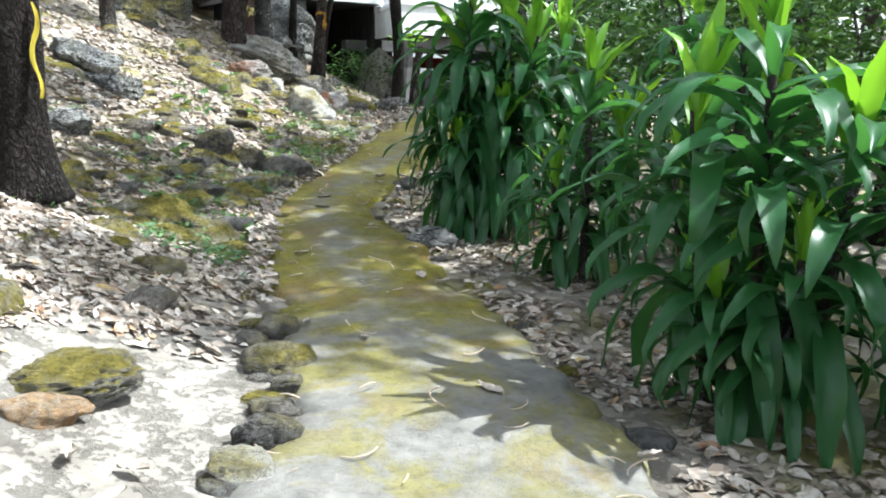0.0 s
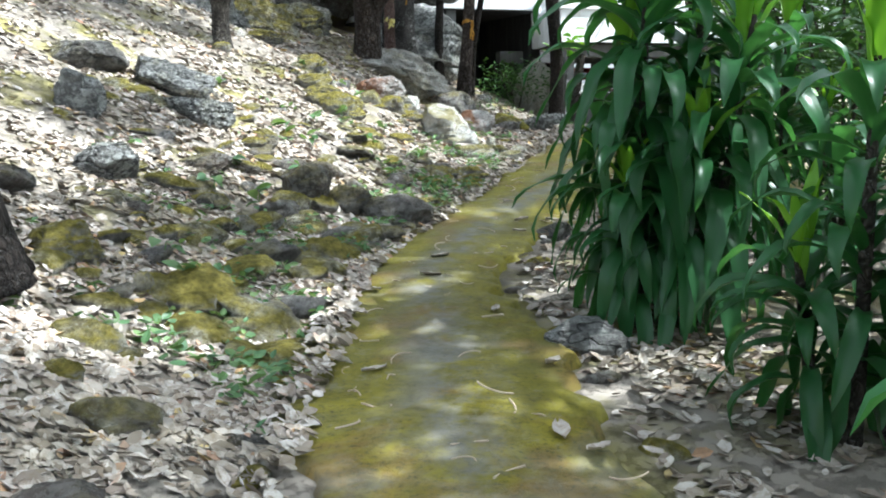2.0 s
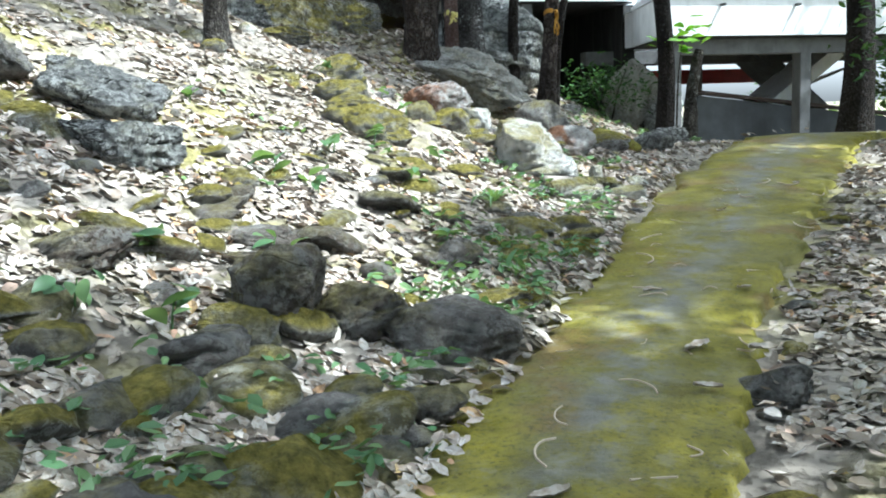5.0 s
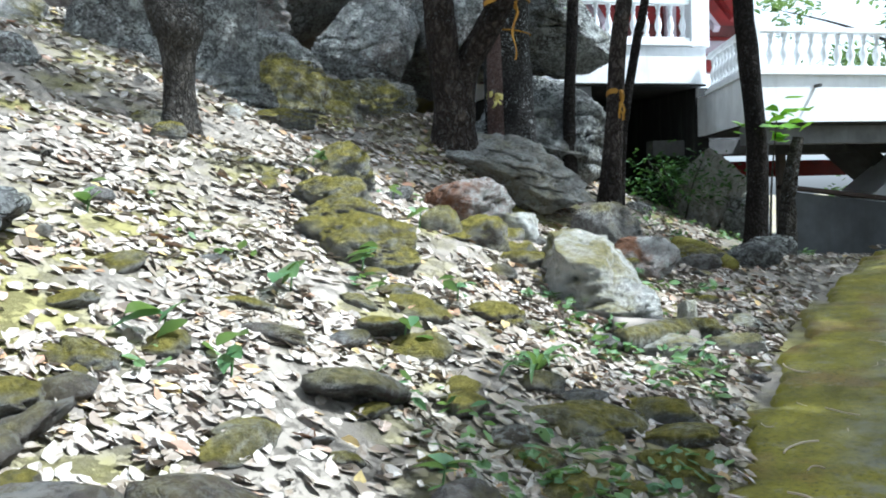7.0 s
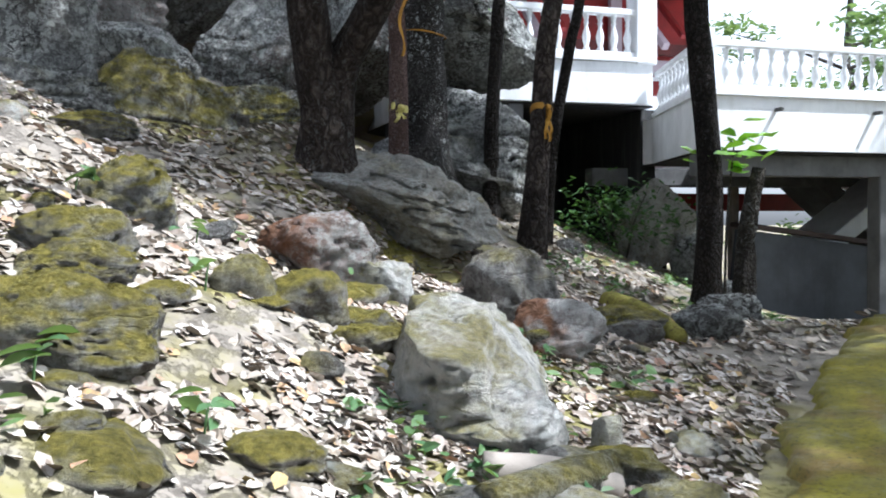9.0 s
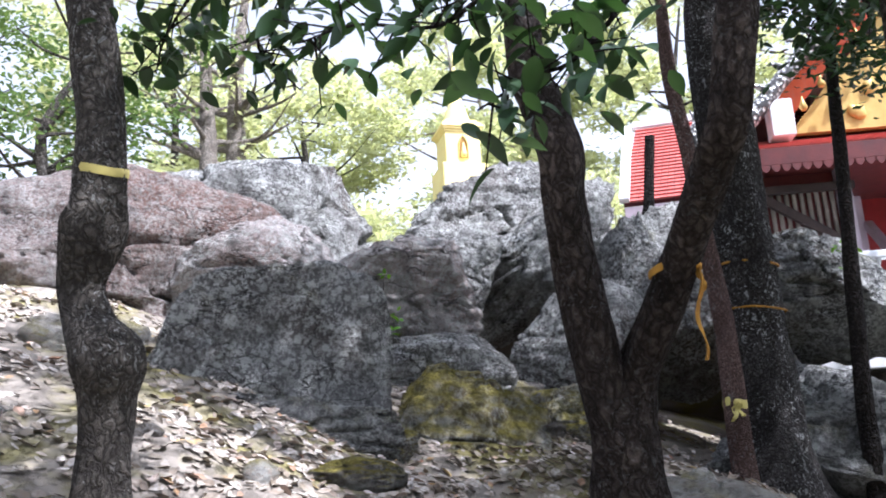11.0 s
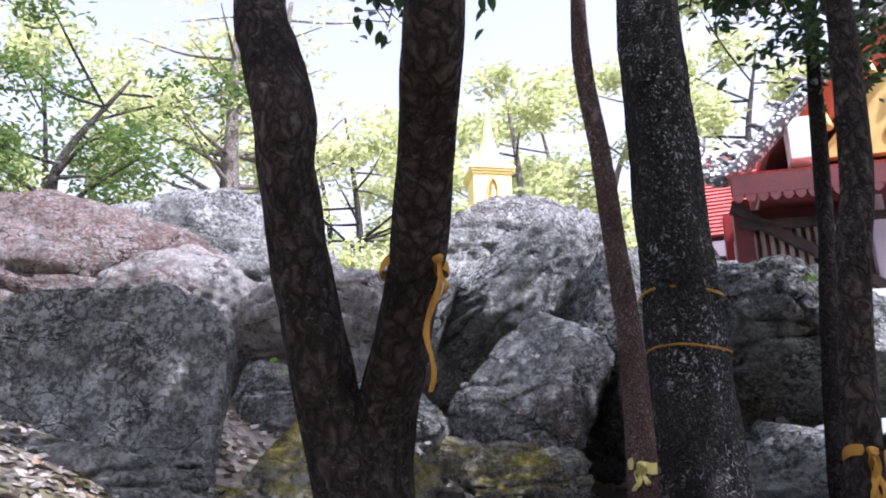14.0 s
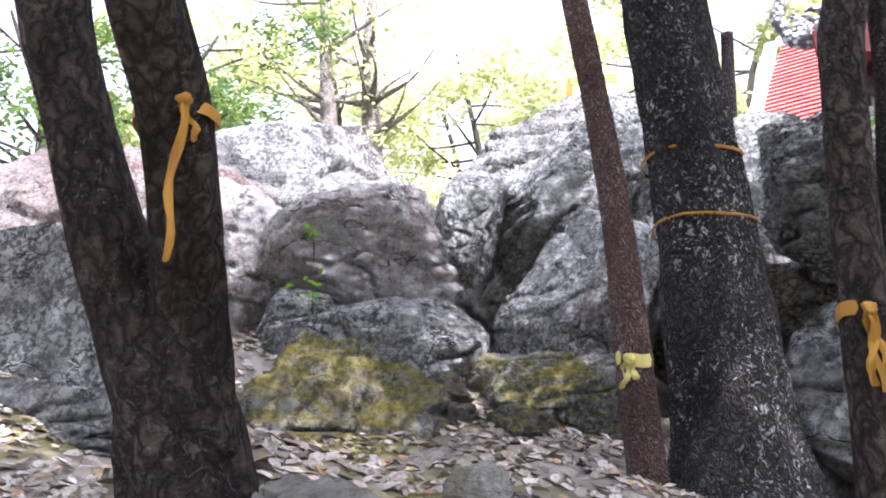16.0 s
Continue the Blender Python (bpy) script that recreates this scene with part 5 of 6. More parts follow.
for k in range(3):
    bm.faces.new((g0[k], g1[k], g1[(k + 1) % 3], g0[(k + 1) % 3]))
part("gable", bm, M["gold"], hall, "gold carved gable")
rng_g = random.Random(5)
for k in range(60):
    u, w = rng_g.random(), rng_g.random()
    x, z = -2.3 + u * 4.6, 4.25 + w * 2.6
    if abs(x - 0.2) / 2.7 + (z - 4.1) / 3.1 < 0.95:
        part("carving", boulder_bm((0.22, 0.08, 0.26), k, 2, 2.2, 3, 0.2), M["gold"], hall, smooth=True).location = (x, 1.18, z)
for s in (-1, 1):
    end = Vector((0.2 + s * 3.2, 1.05, 4.3))
    d = Vector((0.2, 1.05, 7.75)) - end
    ob = part("bargeboard", box(d.length, 0.12, 0.42, (d.length / 2, 0, -0.21), 0.02), M["orange"], hall, "orange bargeboard")
    ob.matrix_basis = Matrix.Translation(end) @ d.to_track_quat("X", "Z").to_matrix().to_4x4()
for s in (-1, 1):
    line = [(0.2 + s * 4.5, 0.7, 4.0, 0.05), (0.2 + s * 4.42, 0.7, 3.76, 0.09), (0.2 + s * 4.15, 0.7, 3.74, 0.13), (0.2 + s * 3.75, 0.7, 4.08, 0.14), (0.2 + s * 2.8, 0.7, 5.1, 0.14), (0.2 + s * 1.4, 0.7, 6.5, 0.14), (0.2, 0.7, 7.95, 0.12)]
    snake = part("serpent_bargeboard", tube(line, 12, 10, 0.02), M["scale_grey"], hall, "grey mosaic serpent body", True)
    pts = spline(line, 10)
    for k in range(12, len(pts) - 2, 3):
        p, q = pts[k], pts[k + 1]
        d = Vector((q - p)[:3]).normalized()
        out = Vector((d.z * -1 if d.x > 0 else d.z, 0, abs(d.x)))
        if out.z < 0:
            out = -out
        c = Vector(p[:3])
        fl = [(*(c + out * 0.08), 0.07), (*(c + out * 0.2 - d * 0.02), 0.05), (*(c + out * 0.29 - d * 0.05), 0.035), (*(c + out * 0.33 - d * 0.13), 0.008)]
        part("fin", tube(fl, 6, 3, 0.02), M["scale_grey"], snake, smooth=True)
    head_line = [(0.2 + s * 4.46, 0.7, 3.86, 0.08), (0.2 + s * 4.54, 0.7, 4.06, 0.09), (0.2 + s * 4.46, 0.7, 4.26, 0.06), (0.2 + s * 4.55, 0.7, 4.48, 0.01)]
    part("serpent_head", tube(head_line, 8, 5, 0.05), M["scale_grey"], snake, smooth=True)
    for k in range(8):
        bm = lathe([(0.05, 0), (0.07, 0.05), (0.03, 0.16), (0.005, 0.24)], 6)
        part("pendant", bm, M["gold"], hall, smooth=True).location = (0.2 + s * (3.1 - k * 0.34), 0.75, 3.95 + k * 0.37)
# main roof slopes behind the gable
roof_plane("main_roof", "maroon", (-3.4, 9.0, 4.2), (-3.4, 1.0, 4.2), (0.2, 1.0, 7.8), (0.2, 9.0, 7.8), hall, 26, 50)
roof_plane("main_roof", "maroon", (3.8, 1.0, 4.2), (3.8, 9.0, 4.2), (0.2, 9.0, 7.8), (0.2, 1.0, 7.8), hall)
h_box("gable_post", "white", -3.12, -2.76, 0.62, 0.96, 3.88, 4.5)
h_box("lattice_wall", "maroon", -3.9, -2.2, 0.9, 1.0, 1.9, 3.3)
for k in range(14):
    h_box("slat", "grey_wood", -3.85 + k * 0.115, -3.79 + k * 0.115, 0.84, 0.895, 1.95, 3.1)
part("brace", box(2.2, 0.1, 0.14, (0, 0, 0), 0.01), M["dark_timber"], hall).matrix_basis = pose(-3.1, 0.75, 2.6, 0, 35, 0)
h_box("eave_beam", "dark_timber", -3.9, -2.0, 0.7, 0.8, 2.95, 3.08)
h_box("corner_post", "maroon", -3.95, -3.72, 0.72, 0.95, 0.2, 3.4)
h_box("corner_post", "mauve", -2.25, -2.05, 0.72, 0.95, 0.76, 3.4)

# second hall with a tiled roof behind the rocks
hall2 = thing("tiled_pavilion", pose(-8.2, 30.2, 7.4, 0, 0, 24), "small pavilion with a red tiled roof and white verge", "building")
roof_plane("roof", "maroon", (-1.0, 0, 0.6), (5.2, 0, 0.6), (5.2, 1.9, 2.9), (-0.6, 1.9, 2.9), hall2, 22, 44)
part("verge", box(0.2, 2.98, 0.14, (0, 0, 0), 0.02), M["white"], hall2, "white plaster verge").matrix_basis = pose(-0.88, 0.93, 1.74, 50.5, 0, -6)
part("ridge", box(6.0, 0.22, 0.2, (2.3, 1.92, 2.88), 0.04), M["white"], hall2, "white plaster ridge")
part("fascia", box(6.2, 0.08, 0.3, (2.1, 0.03, 0.22), 0.01), M["mauve"], hall2)
part("wall", box(5.6, 3.0, 3.4, (2.3, 1.9, -3.0), 0.02), M["maroon"], hall2)

# golden shrine
shrine = thing("chedi", pose(-14.5, 31.7, 10.55, 0, 0, 52) @ Matrix.Scale(0.57, 4), "small yellow stepped shrine with a pointed arch niche", "shrine")
part("base", box(2.1, 2.1, 2.6, (0, 0, -2.4), 0.03), M["yellow"], shrine)
for k, (sx, z0, h) in enumerate(((1.62, 0.2, 1.55), (1.72, 1.75, 0.1), (1.84, 1.86, 0.1), (1.96, 1.97, 0.14), (1.8, 2.11, 0.12), (1.5, 2.23, 0.16))):
    part("tier" if k else "body", box(sx, sx, h, (0, 0, z0), 0.015), M["yellow"], shrine)
arch = bmesh.new()
prof = [(-0.2, 0.5), (-0.2, 1.15), (-0.13, 1.38), (0, 1.55), (0.13, 1.38), (0.2, 1.15), (0.2, 0.5)]
fa = [arch.verts.new((x, -0.825, z)) for x, z in prof]
fb = [arch.verts.new((x * 0.8, -0.815, 0.5 + (z - 0.5) * 0.95)) for x, z in prof]
arch.faces.new(fa)
# flat panel; the niche's inner shadow is only its darker colour
part("niche", arch, M["niche_shadow"], shrine, "flat pointed niche with its shadow painted on")
fr = bmesh.new()
for (xa, za), (xb, zb) in zip(prof, prof[1:]):
    tube([(xa, -0.84, za, 0.035), ((xa + xb) / 2, -0.84, (za + zb) / 2, 0.035), (xb, -0.84, zb, 0.035)], 6, 1, 0, fr)
part("niche_frame", fr, M["gold"], shrine)
part("figure", lathe([(0.13, 0), (0.14, 0.2), (0.09, 0.36), (0.1, 0.45), (0.04, 0.52), (0.055, 0.6), (0.02, 0.7)], 10, at=(0, -0.86, 0.52)), M["yellow"], shrine, smooth=True)
part("spire", lathe([(0.72, 2.38), (0.66, 2.5), (0.55, 2.8), (0.46, 3.1), (0.4, 3.2), (0.3, 3.6), (0.22, 4.0), (0.15, 4.5), (0.09, 5.0), (0.05, 5.5), (0.01, 6.0)], 20), M["yellow"], shrine, smooth=True)


# ---- far woods behind the rocks ----
def far_tree(x, y, z, h, seed, lean=0.0, leaf_mat="hazy_far_leaf", n=2600, spread=2.4, bare=0.35, bark_mat="bark_pale", r=0.24, leaf=0.2):
    rng = np.random.default_rng(seed)
    t = thing("far_tree", pose(x, y, z), "sunlit pale-barked tree beyond the rocks" if bark_mat == "bark_pale" else "leafy green tree beyond the rocks", "tree", "trees beyond the rocks")
    top = np.array([lean * h, 0.1 * h * rng.normal(), h])
    bend = rng.normal(0, 0.25, 2)
    trunk = [(0, 0, -0.5, r), (bend[0] * 0.5, bend[1] * 0.5, h * 0.3, r * 0.8), (lean * h * 0.6 + bend[0], bend[1], h * 0.62, r * 0.55), (*top, r * 0.18)]
    part("trunk", tube(trunk, 10, 6, 0.05, seed=seed), M[bark_mat], t, smooth=True)
    line = spline(trunk, 6)
    blobs = []
    for k in range(17):
        p = line[int(rng.uniform(bare, 0.97) * (len(line) - 1))]
        a = rng.uniform(0, 6.28)
        L = spread * rng.uniform(0.5, 1.1)
        q = p[:3] + np.array([math.cos(a) * L, math.sin(a) * L, L * rng.uniform(0.05, 0.6)])
        m = (p[:3] + q) / 2 + rng.normal(0, 0.15, 3)
        part("limb", tube([(*p[:3], max(0.03, p[3] * 0.5)), (*m, 0.035), (*q, 0.012)], 6, 5, 0.06, seed=k), M[bark_mat], t, smooth=True)
        blobs.append((*q, spread * rng.uniform(0.25, 0.42), spread * rng.uniform(0.14, 0.26)))
    c = crown_points(rng, blobs, n)
    ob = new("crown", leaf_cloud("crown", c, leaf, rng, M[leaf_mat]))
    ob.parent = t
    return t


# foliage here carries haze in its pale colour
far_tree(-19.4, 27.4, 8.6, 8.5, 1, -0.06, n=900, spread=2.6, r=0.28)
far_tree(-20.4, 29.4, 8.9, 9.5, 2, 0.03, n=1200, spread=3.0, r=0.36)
far_tree(-19.5, 23.4, 7.4, 6.2, 3, 0.0, "far_dark", 5200, 2.6, 0.2, "bark_grey", 0.2, 0.18)
far_tree(-22.0, 21.0, 7.0, 7.4, 4, 0.0, "far_dark", 5200, 2.8, 0.2, "bark_grey", 0.2, 0.18)
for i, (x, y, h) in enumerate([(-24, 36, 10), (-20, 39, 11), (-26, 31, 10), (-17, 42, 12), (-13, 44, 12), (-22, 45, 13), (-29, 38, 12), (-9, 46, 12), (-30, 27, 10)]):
    far_tree(x, y, 8.0 + 0.3 * (i % 3), h, 10 + i, 0.0, "hazy_far_leaf", 9000, 3.6, 0.12, "bark_pale" if i % 2 else "bark_grey", 0.22, 0.26)
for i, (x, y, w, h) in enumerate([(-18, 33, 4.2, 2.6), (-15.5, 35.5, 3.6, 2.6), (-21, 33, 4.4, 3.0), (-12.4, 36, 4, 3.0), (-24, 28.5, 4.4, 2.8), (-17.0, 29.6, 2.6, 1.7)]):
    b = bush(x, y, w, h, 2600, 0.2, "hazy_far_leaf", "sunlit yellow-green scrub beyond the rocks", 140 + i)
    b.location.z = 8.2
for i, (x, y, h) in enumerate([(6, 33, 9), (10, 28, 9), (3, 38, 10), (13, 22, 9), (8, 18, 8), (9, 12, 8), (8, 6, 8), (12, 40, 11)]):
    far_tree(x, y, surface(x, y), h, 40 + i, 0.0, "far_dark", 3800, 3.0, 0.1, "bark_grey", 0.2, 0.24)
far_tree(8.6, 29.0, 1.0, 10, 70, 0.0, "far_dark", 6000, 3.4, 0.1, "bark_dark", 0.2, 0.22)
far_tree(10.4, 26.0, 0.6, 11, 71, 0.0, "far_dark", 6000, 3.6, 0.1, "bark_dark", 0.2, 0.22)
bush(2.3, 19.2, 1.7, 4.2, 3600, 0.13, "bush", "dark leafy bush beside the footpath", 61)
bush(-2.2, 25.6, 1.5, 1.0, 1400, 0.1, "bush", "green shrub growing below the balcony", 60)

# ---- hillside behind the boulders ----
def mound(x, y, z, w, d, h, seed, mat, label):
    ob = part("hill", boulder_bm((w, d, h), seed, 5, 2.0, 2, 0.06), M[mat], smooth=True)
    ob.matrix_world = pose(x, y, z)
    return tagged(ob, label, "hill", kind="structure")


mound(-24, 34, 5.0, 34, 26, 7.6, 400, "soil", "leaf-covered hilltop behind the boulders")


# ---- overhanging leafy branches ----
def branch(points, leaves, size, seed, label):
    rng = np.random.default_rng(seed)
    x, y, z = points[0][:3]
    t = thing("branch", pose(x, y, z), label, "branch", "overhanging branches")
    rel = [(a - x, b - y, c - z, r) for a, b, c, r in points]
    part("twig", tube(rel, 6, 6, 0.05, seed=seed), M["bark_dark"], t, smooth=True)
    line = spline(rel, 10)
    cs = []
    for k in range(leaves):
        p = line[int((0.15 + 0.85 * k / leaves) * (len(line) - 1))][:3]
        o = rng.normal(0, 0.16, 3) * np.array([1, 1, 0.7])
        cs.append(p + o)
        if k % 3 == 0:
            part("twig", tube([(*p, 0.006), (*(p + o * 0.5), 0.004), (*(p + o), 0.003)], 5, 2, 0.0), M["bark_dark"], t)
    me = fine_leaves("foliage", cs, size, rng, M["canopy"])
    ob = new("foliage", me)
    ob.parent = t
    return t


branch([(-2.38, 16.36, 4.48, 0.014), (-2.65, 16.27, 4.19, 0.011), (-2.82, 16.14, 3.97, 0.009), (-2.91, 15.95, 3.86, 0.007), (-3.08, 15.83, 3.74, 0.004)], 96, 0.15, 1, "leafy branch with large dark leaves hanging overhead")
branch([(-2.80, 16.26, 4.55, 0.014), (-3.03, 15.93, 4.28, 0.011), (-3.23, 15.80, 4.14, 0.009), (-3.46, 15.59, 4.15, 0.007), (-3.67, 15.47, 4.10, 0.004)], 84, 0.135, 2, "leafy dark branch hanging overhead")
branch([(-4.11, 16.73, 5.78, 0.014), (-4.50, 16.47, 5.22, 0.011), (-4.84, 16.30, 4.87, 0.007), (-4.82, 16.60, 4.66, 0.004)], 83, 0.16, 3, "dense leafy twig hanging over the rocks")
branch([(-4.78, 16.48, 5.88, 0.014), (-5.13, 16.15, 5.30, 0.011), (-5.36, 16.07, 4.99, 0.007), (-5.46, 16.08, 4.80, 0.004)], 76, 0.16, 4, "dense leafy twig hanging over the rocks")
branch([(-4.16, 18.43, 6.53, 0.014), (-4.70, 18.12, 6.01, 0.009), (-5.01, 18.00, 5.79, 0.004)], 95, 0.14, 5, "leafy spray beside the forked tree")
branch([(-3.94, 20.15, 7.09, 0.014), (-4.48, 20.07, 6.45, 0.011), (-4.91, 19.80, 6.41, 0.007), (-5.11, 19.82, 6.18, 0.004)], 114, 0.14, 6, "leafy spray between the trunks")
branch([(-2.37, 21.35, 6.92, 0.014), (-2.85, 21.27, 6.49, 0.009), (-3.20, 21.35, 6.16, 0.004)], 114, 0.16, 7, "leafy spray beside a slim trunk")


# ---- leaf litter ----
def litter(n, size, seed, region, name, label, mat="litter", lift=0.007, slope=0.4):
    rng = np.random.default_rng(seed)
    pts = []
    while len(pts) < n:
        x, y = region(rng)
        c, h = path_x(y)
        on_path = abs(x - c) < h + 0.03
        if on_path and rng.random() > (0.4 if abs(x - c) > h - 0.16 else 0.045):
            continue
        clump = noise.noise(Vector((x * 1.4, y * 1.4, seed))) + 0.5 * noise.noise(Vector((x * 4, y * 4, seed)))
        if clump < -0.05 and rng.random() < 0.85:
            continue
        z = (lerp_table(y, BASE) + 0.09) if on_path else surface(x, y) + lift + abs(rng.normal(0, 0.007))
        pts.append((x, y, z))
    ob = new(name, leaf_cloud(name, pts, size, rng, M[mat], 0.0, 0.52, 0.09, flat=True, slope=slope))
    return tagged(ob, label, "leaf litter", kind="stuff")


def slope_region(rng):
    y = rng.uniform(4.5, 19.5)
    return lerp_table(y, EDGE) + 0.45 - abs(rng.normal(0, 1.9)), y


def near_region(rng):
    y = rng.uniform(2.2, 9.5)
    return lerp_table(y, EDGE) + (0.4 if y > 6 else -0.5) - abs(rng.normal(0, 1.1)), y


def right_region(rng):
    y = rng.uniform(2.0, 21)
    c, h = path_x(y)
    return c + h + abs(rng.normal(0, 1.0)), y


def far_region(rng):
    y = rng.uniform(17, 27)
    return -1.5 - abs(rng.normal(0, 3.2)), y


def upper_region(rng):
    return rng.uniform(-12, -3.5), rng.uniform(10, 24)


def foot_region(rng):
    y = rng.uniform(14, 22)
    return rng.uniform(-2.4, min(1.0, path_x(y)[0] - path_x(y)[1])), y


litter(12000, 0.11, 5, upper_region, "leaf_litter", "dry leaves on the upper slope")
litter(4500, 0.085, 6, foot_region, "leaf_litter", "dark damp leaves along the foot of the slope")
litter(36000, 0.084, 1, slope_region, "leaf_litter", "thick layer of dry beige leaves on the slope")
litter(9000, 0.07, 2, near_region, "leaf_litter", "dry brown leaves beside the footpath")
litter(11000, 0.08, 3, right_region, "leaf_litter", "dry grey-brown leaves under the corn plants", slope=0.0)
litter(7000, 0.1, 4, far_region, "leaf_litter", "dry leaves between the boulders")

# ---- low herbs ----
rng_h = np.random.default_rng(9)
pts = []
for k in range(900):
    y = rng_h.uniform(6, 17) if k < 620 else rng_h.uniform(18.5, 25)
    x = lerp_table(y, EDGE) + 0.35 - abs(rng_h.normal(0, 0.9)) if k < 620 else rng_h.uniform(-2.7, -0.6)
    if noise.noise(Vector((x * 0.9, y * 0.9, 31))) < 0.0 or abs(x - path_x(y)[0]) < path_x(y)[1]:
        continue
    for _ in range(rng_h.integers(3, 8)):
        q = rng_h.normal(0, 0.05, 2)
        pts.append((x + q[0], y + q[1], surface(x, y) + rng_h.uniform(0.03, 0.1)))
herbs = new("herbs", leaf_cloud("herbs", pts, 0.07, rng_h, M["herb"], 0.1, 0.5, 0.1))
tagged(herbs, "scattered small green seedlings on the slope", "herb", kind="stuff")

# ---- seedlings and a lily tuft on the slope ----
for k, (x, y, n, size) in enumerate([(-3.4, 13.5, 3, 0.2), (-2.8, 13.5, 4, 0.17), (-3.4, 12.4, 4, 0.2), (-3.1, 12.4, 5, 0.13), (-4.6, 13.5, 5, 0.14), (-4.45, 16.0, 5, 0.14), (-3.9, 16.3, 5, 0.13),
                                     (-3.4, 15.5, 3, 0.12), (-3.3, 14.2, 6, 0.15), (-2.2, 17.0, 3, 0.1), (-2.8, 14.4, 7, 0.11), (-1.8, 15.5, 5, 0.1), (-2.6, 7.9, 5, 0.13), (-3.1, 9.8, 6, 0.12),
                                     (-2.4, 7.7, 5, 0.12), (-3.2, 10.5, 7, 0.16), (-2.8, 10.0, 6, 0.15), (-1.75, 12.1, 6, 0.14), (-1.8, 11.1, 6, 0.14), (-2.8, 11.0, 5, 0.12), (-2.2, 12.2, 6, 0.12)]):
    t = thing("seedling", pose(x, y, surface(x, y)), "small broad-leaved green seedling rising from dry leaves", "plant", "seedlings on the slope")
    rr = np.random.default_rng(200 + k)
    part("stem", tube([(0, 0, -0.04, 0.006), (0.01, 0, 0.06, 0.005), (0.02, 0.01, 0.13, 0.003)], 5, 3, 0.0), M["herb"], t)
    ob = new("foliage", fine_leaves("foliage", np.array([0.01, 0, 0.12]) + rr.normal(0, 0.05, (n, 3)) * np.array([1, 1, 0.5]), size, rr, M["herb"], 0.15))
    ob.parent = t
tuft = thing("lily_tuft", pose(-2.2, 13.8, surface(-2.2, 13.8) - 0.01), "low rosette of arching green strap leaves", "plant")
blade = mesh_from("blade", *strap_leaf(0.34, 0.032, 120, 77), M["herb"])
for k in range(16):
    ob = new("blade", blade)
    ob.parent = tuft
    ob.matrix_basis = pose(0, 0, 0, 0, -12 + 22 * ((k * 7) % 5) / 5, k * 137.5) @ Matrix.Scale(0.75 + 0.1 * (k % 4), 4)

# ---- dead snag behind the boulders ----
snag = part("snag", tube([(-7.6, 26.78, 4.6, 0.16), (-7.48, 26.77, 5.7, 0.14), (-7.28, 26.77, 6.7, 0.1), (-7.2, 26.77, 7.3, 0.085), (-7.09, 26.77, 8.0, 0.08)], 14, 8, 0.12, seed=4.0), M["bark_dark"], smooth=True)
tagged(snag, "dark broken dead trunk standing between boulders", "snag")

# ---- broken stump, sapling and fallen logs ----
stump = part("stump", tube([(-0.72, 22.1, 0.35, 0.16), (-0.7, 22.1, 1.0, 0.12), (-0.64, 22.1, 1.6, 0.1), (-0.53, 22.05, 2.35, 0.06)], 14, 6, 0.3, flare=0.3), M["bark_grey"], smooth=True)
tagged(stump, "broken grey stump with splintered wood", "stump")
sap = thing("sapling", pose(-0.88, 22.0, 0.9), "thin sapling with bright green leaves", "plant")
part("stem", tube([(0, 0, -0.3, 0.02), (0.02, 0, 0.8, 0.014), (0.1, 0, 1.75, 0.008)], 6, 4, 0.04), M["bark_grey"], sap, smooth=True)
rng_l = np.random.default_rng(12)
ob = new("foliage", leaf_cloud("foliage", np.array([0.05, -0.05, 1.65]) + rng_l.normal(0, 0.22, (34, 3)) * np.array([1, 0.6, 0.6]), 0.2, rng_l, M["corn_young"], 0.2, 0.5, 0.1))
ob.parent = sap
for a, b, r, mt in (((-1.9, 14.7), (-1.48, 15.45), 0.09, "rock_mossy"), ((-1.98, 15.0), (-1.5, 15.2), 0.07, "grey_wood"), ((-1.85, 18.9), (-1.3, 18.0), 0.08, "moss")):
    za, zb = surface(*a) + r * 0.6, surface(*b) + r * 0.6
    mid = ((a[0] + b[0]) / 2 + 0.03, (a[1] + b[1]) / 2, (za + zb) / 2 + 0.02)
    log = part("log", tube([(*a, za, r), (*mid, r * 0.95), (*b, zb, r * 0.8)], 12, 6, 0.12, seed=r), M[mt], smooth=True)
    tagged(log, "short fallen log grown over with moss", "log", "fallen logs")

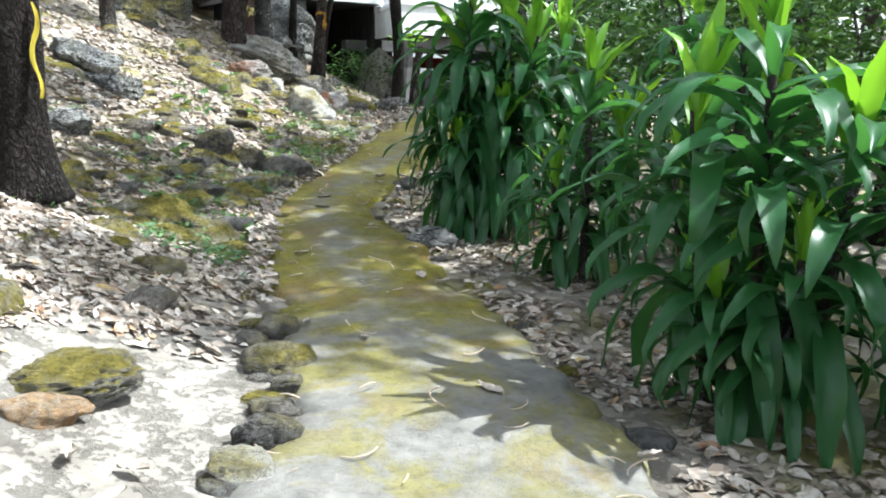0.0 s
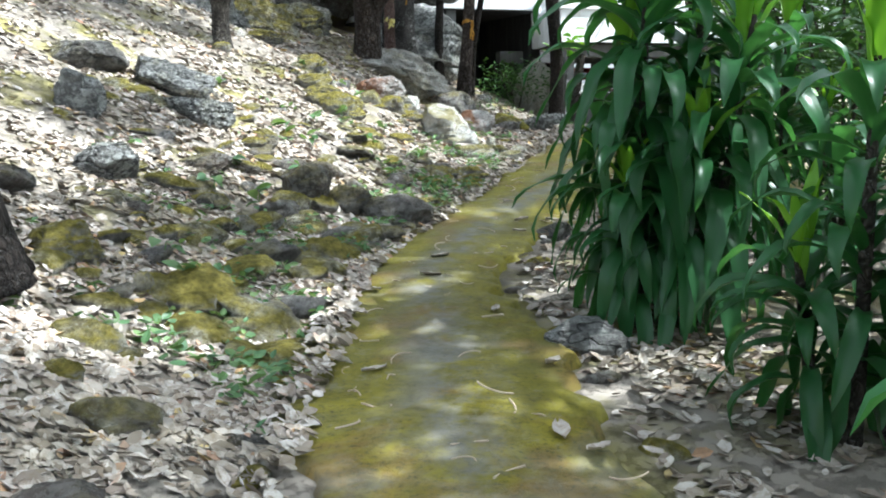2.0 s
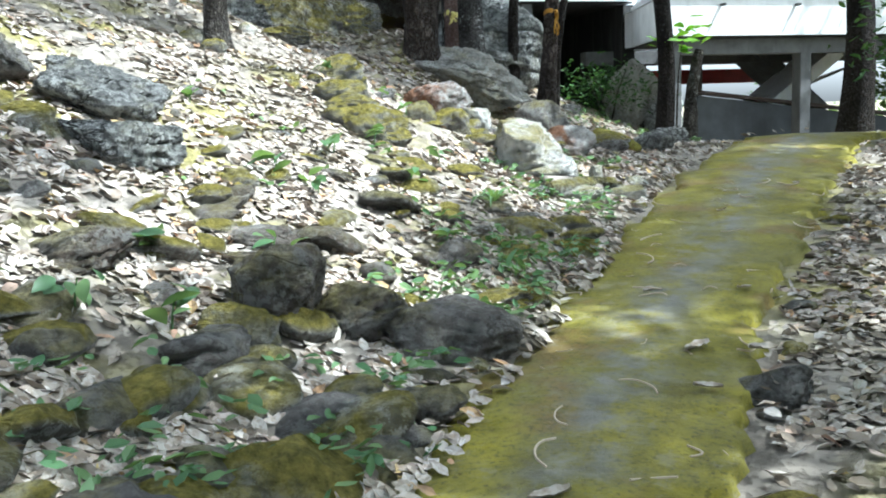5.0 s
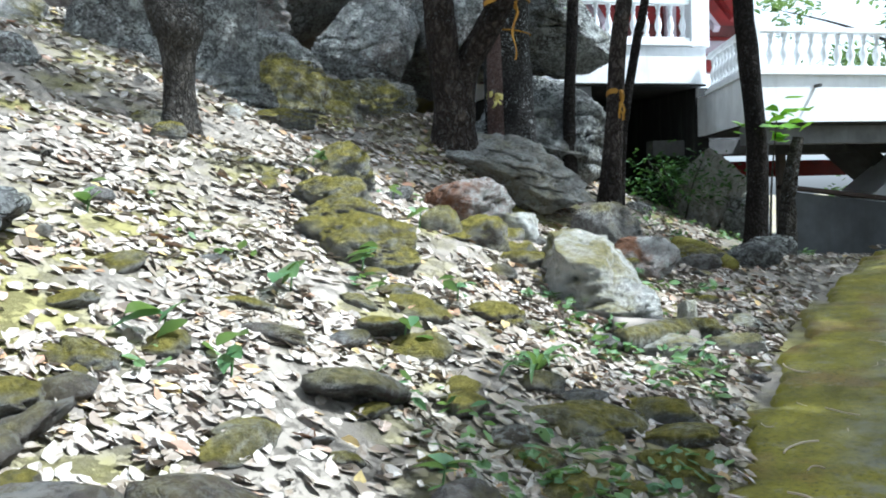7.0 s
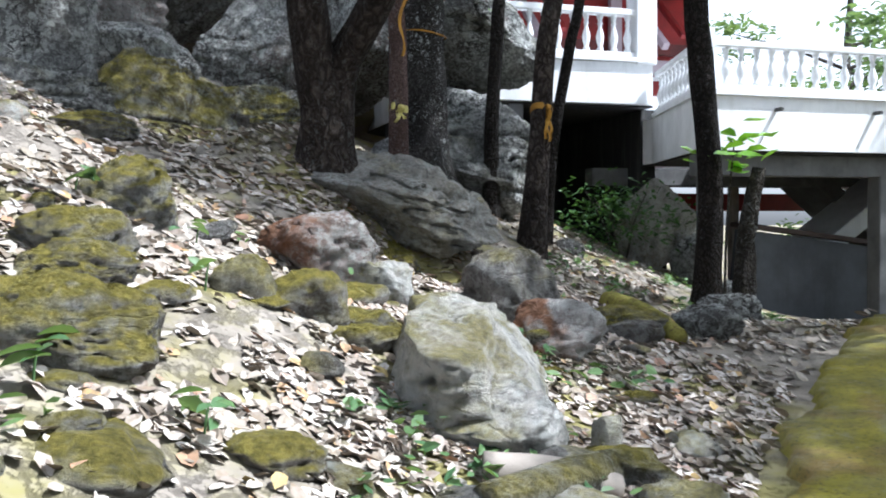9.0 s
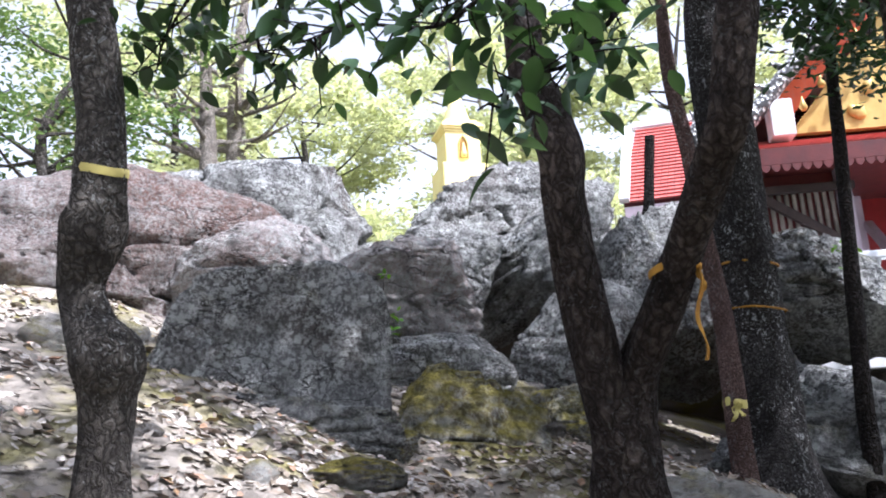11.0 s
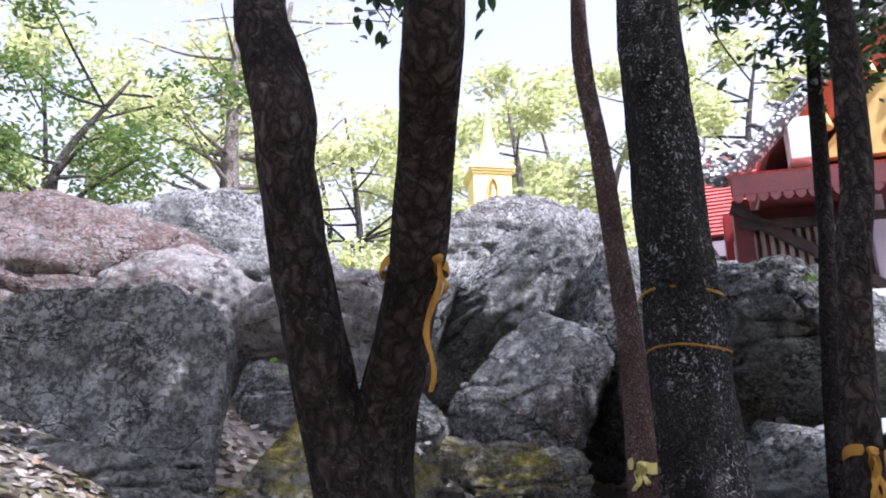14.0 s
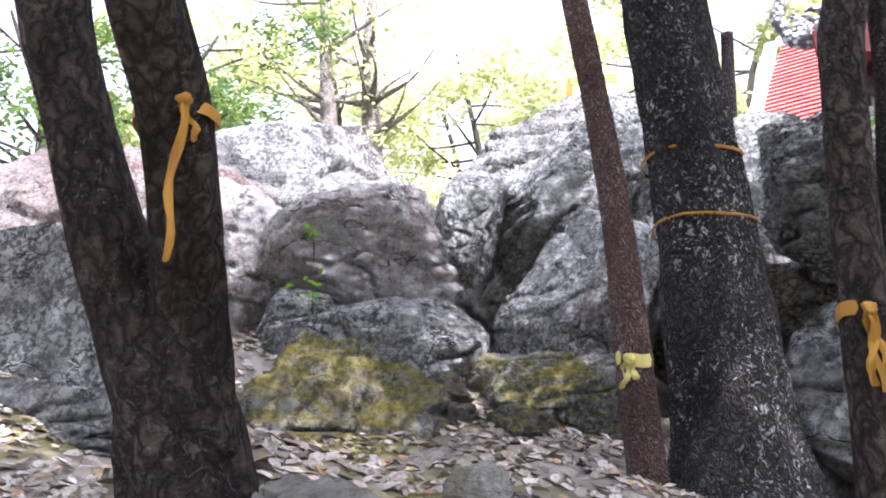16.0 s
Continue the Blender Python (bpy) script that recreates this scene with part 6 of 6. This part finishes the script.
# ---- curled twigs and large leaves on the path ----
rng_t = random.Random(21)
TWIGS = []
for k in range(6):
    a = rng_t.uniform(0.6, 2.6)
    pts = [(0.09 * math.cos(a * q), 0.09 * math.sin(a * q), 0.012 + 0.012 * math.sin(q * 3 + k), 0.0035) for q in (0, 0.25, 0.5, 0.75, 1.0)]
    bm = tube(pts, 5, 3, 0.0)
    me = bpy.data.meshes.new("twig")
    bm.to_mesh(me)
    bm.free()
    me.materials.append(M["dry_stalk"])
    TWIGS.append(me)
for k in range(110):
    y = 2.6 + 13 * rng_t.random() ** 1.3
    c, hw = path_x(y)
    x = c + rng_t.uniform(-0.95, 0.95) * hw
    s = rng_t.uniform(0.5, 1.5)
    ob = new("twig", TWIGS[k % 6])
    ob.matrix_world = pose(x, y, lerp_table(y, BASE) + 0.05 + 0.035 * (1 - ((x - c) / hw) ** 2), 0, 0, rng_t.uniform(0, 360)) @ Matrix.Scale(s, 4)
    tagged(ob, "thin pale curled stalk lying on the moss", "twig", "dry stalks on the path")


def big_leaf(seed):
    rng = random.Random(seed)
    vs, fs, n = [], [], 8
    for i in range(n + 1):
        s = i / n
        w = 0.42 * math.sin(math.pi * min(1, s * 0.96 + 0.04)) ** 0.8 + 0.01
        for q in (-1, -0.5, 0, 0.5, 1):
            vs.append((s - 0.5, q * w * 0.5, 0.12 * abs(q) ** 1.5 * rng.uniform(0.6, 1.2) + 0.1 * (s - 0.5) ** 2 + 0.02))
    for i in range(n):
        for k in range(4):
            a = i * 5 + k
            fs.append((a, a + 1, a + 6, a + 5))
    return mesh_from("leaf", vs, fs, M["litter"])


BIG = [big_leaf(i) for i in range(5)]
for k in range(60):
    y = rng_t.uniform(2.6, 16)
    c, hw = path_x(y)
    x = c - hw - 0.1 - abs(rng_t.gauss(0, 0.9)) if k % 3 else c + rng_t.uniform(-1, 1) * hw
    on = abs(x - c) < hw
    ob = new("fallen_leaf", BIG[k % 5])
    z = lerp_table(y, BASE) + 0.085 if on else surface(x, y) + 0.03
    ob.matrix_world = pose(x, y, z, rng_t.uniform(-8, 8), rng_t.uniform(-8, 8) + (0 if on else 10), rng_t.uniform(0, 360)) @ Matrix.Scale(rng_t.uniform(0.09, 0.17), 4)
    tagged(ob, "large curled dry leaf lying on the ground", "leaf", "large fallen leaves")

# ---- seedlings on the boulders ----
for k, (x, y, z) in enumerate([(-3.75, 23.75, 4.6), (-8.6, 21.65, 4.95), (-8.35, 21.5, 4.2), (-7.2, 20.9, 2.6)]):
    t = thing("seedling", pose(x, y, z), "small bright green seedling growing on a boulder", "plant", "seedlings on the boulders")
    part("stem", tube([(0, 0, -0.15, 0.008), (0.01, 0, 0.1, 0.006), (0.03, 0, 0.25, 0.003)], 5, 3, 0.0), M["bark_grey"], t)
    rr = np.random.default_rng(50 + k)
    ob = new("foliage", leaf_cloud("foliage", np.array([0.02, 0, 0.2]) + rr.normal(0, 0.08, (12, 3)), 0.12, rr, M["corn_young"], 0.2, 0.45, 0.1))
    ob.parent = t
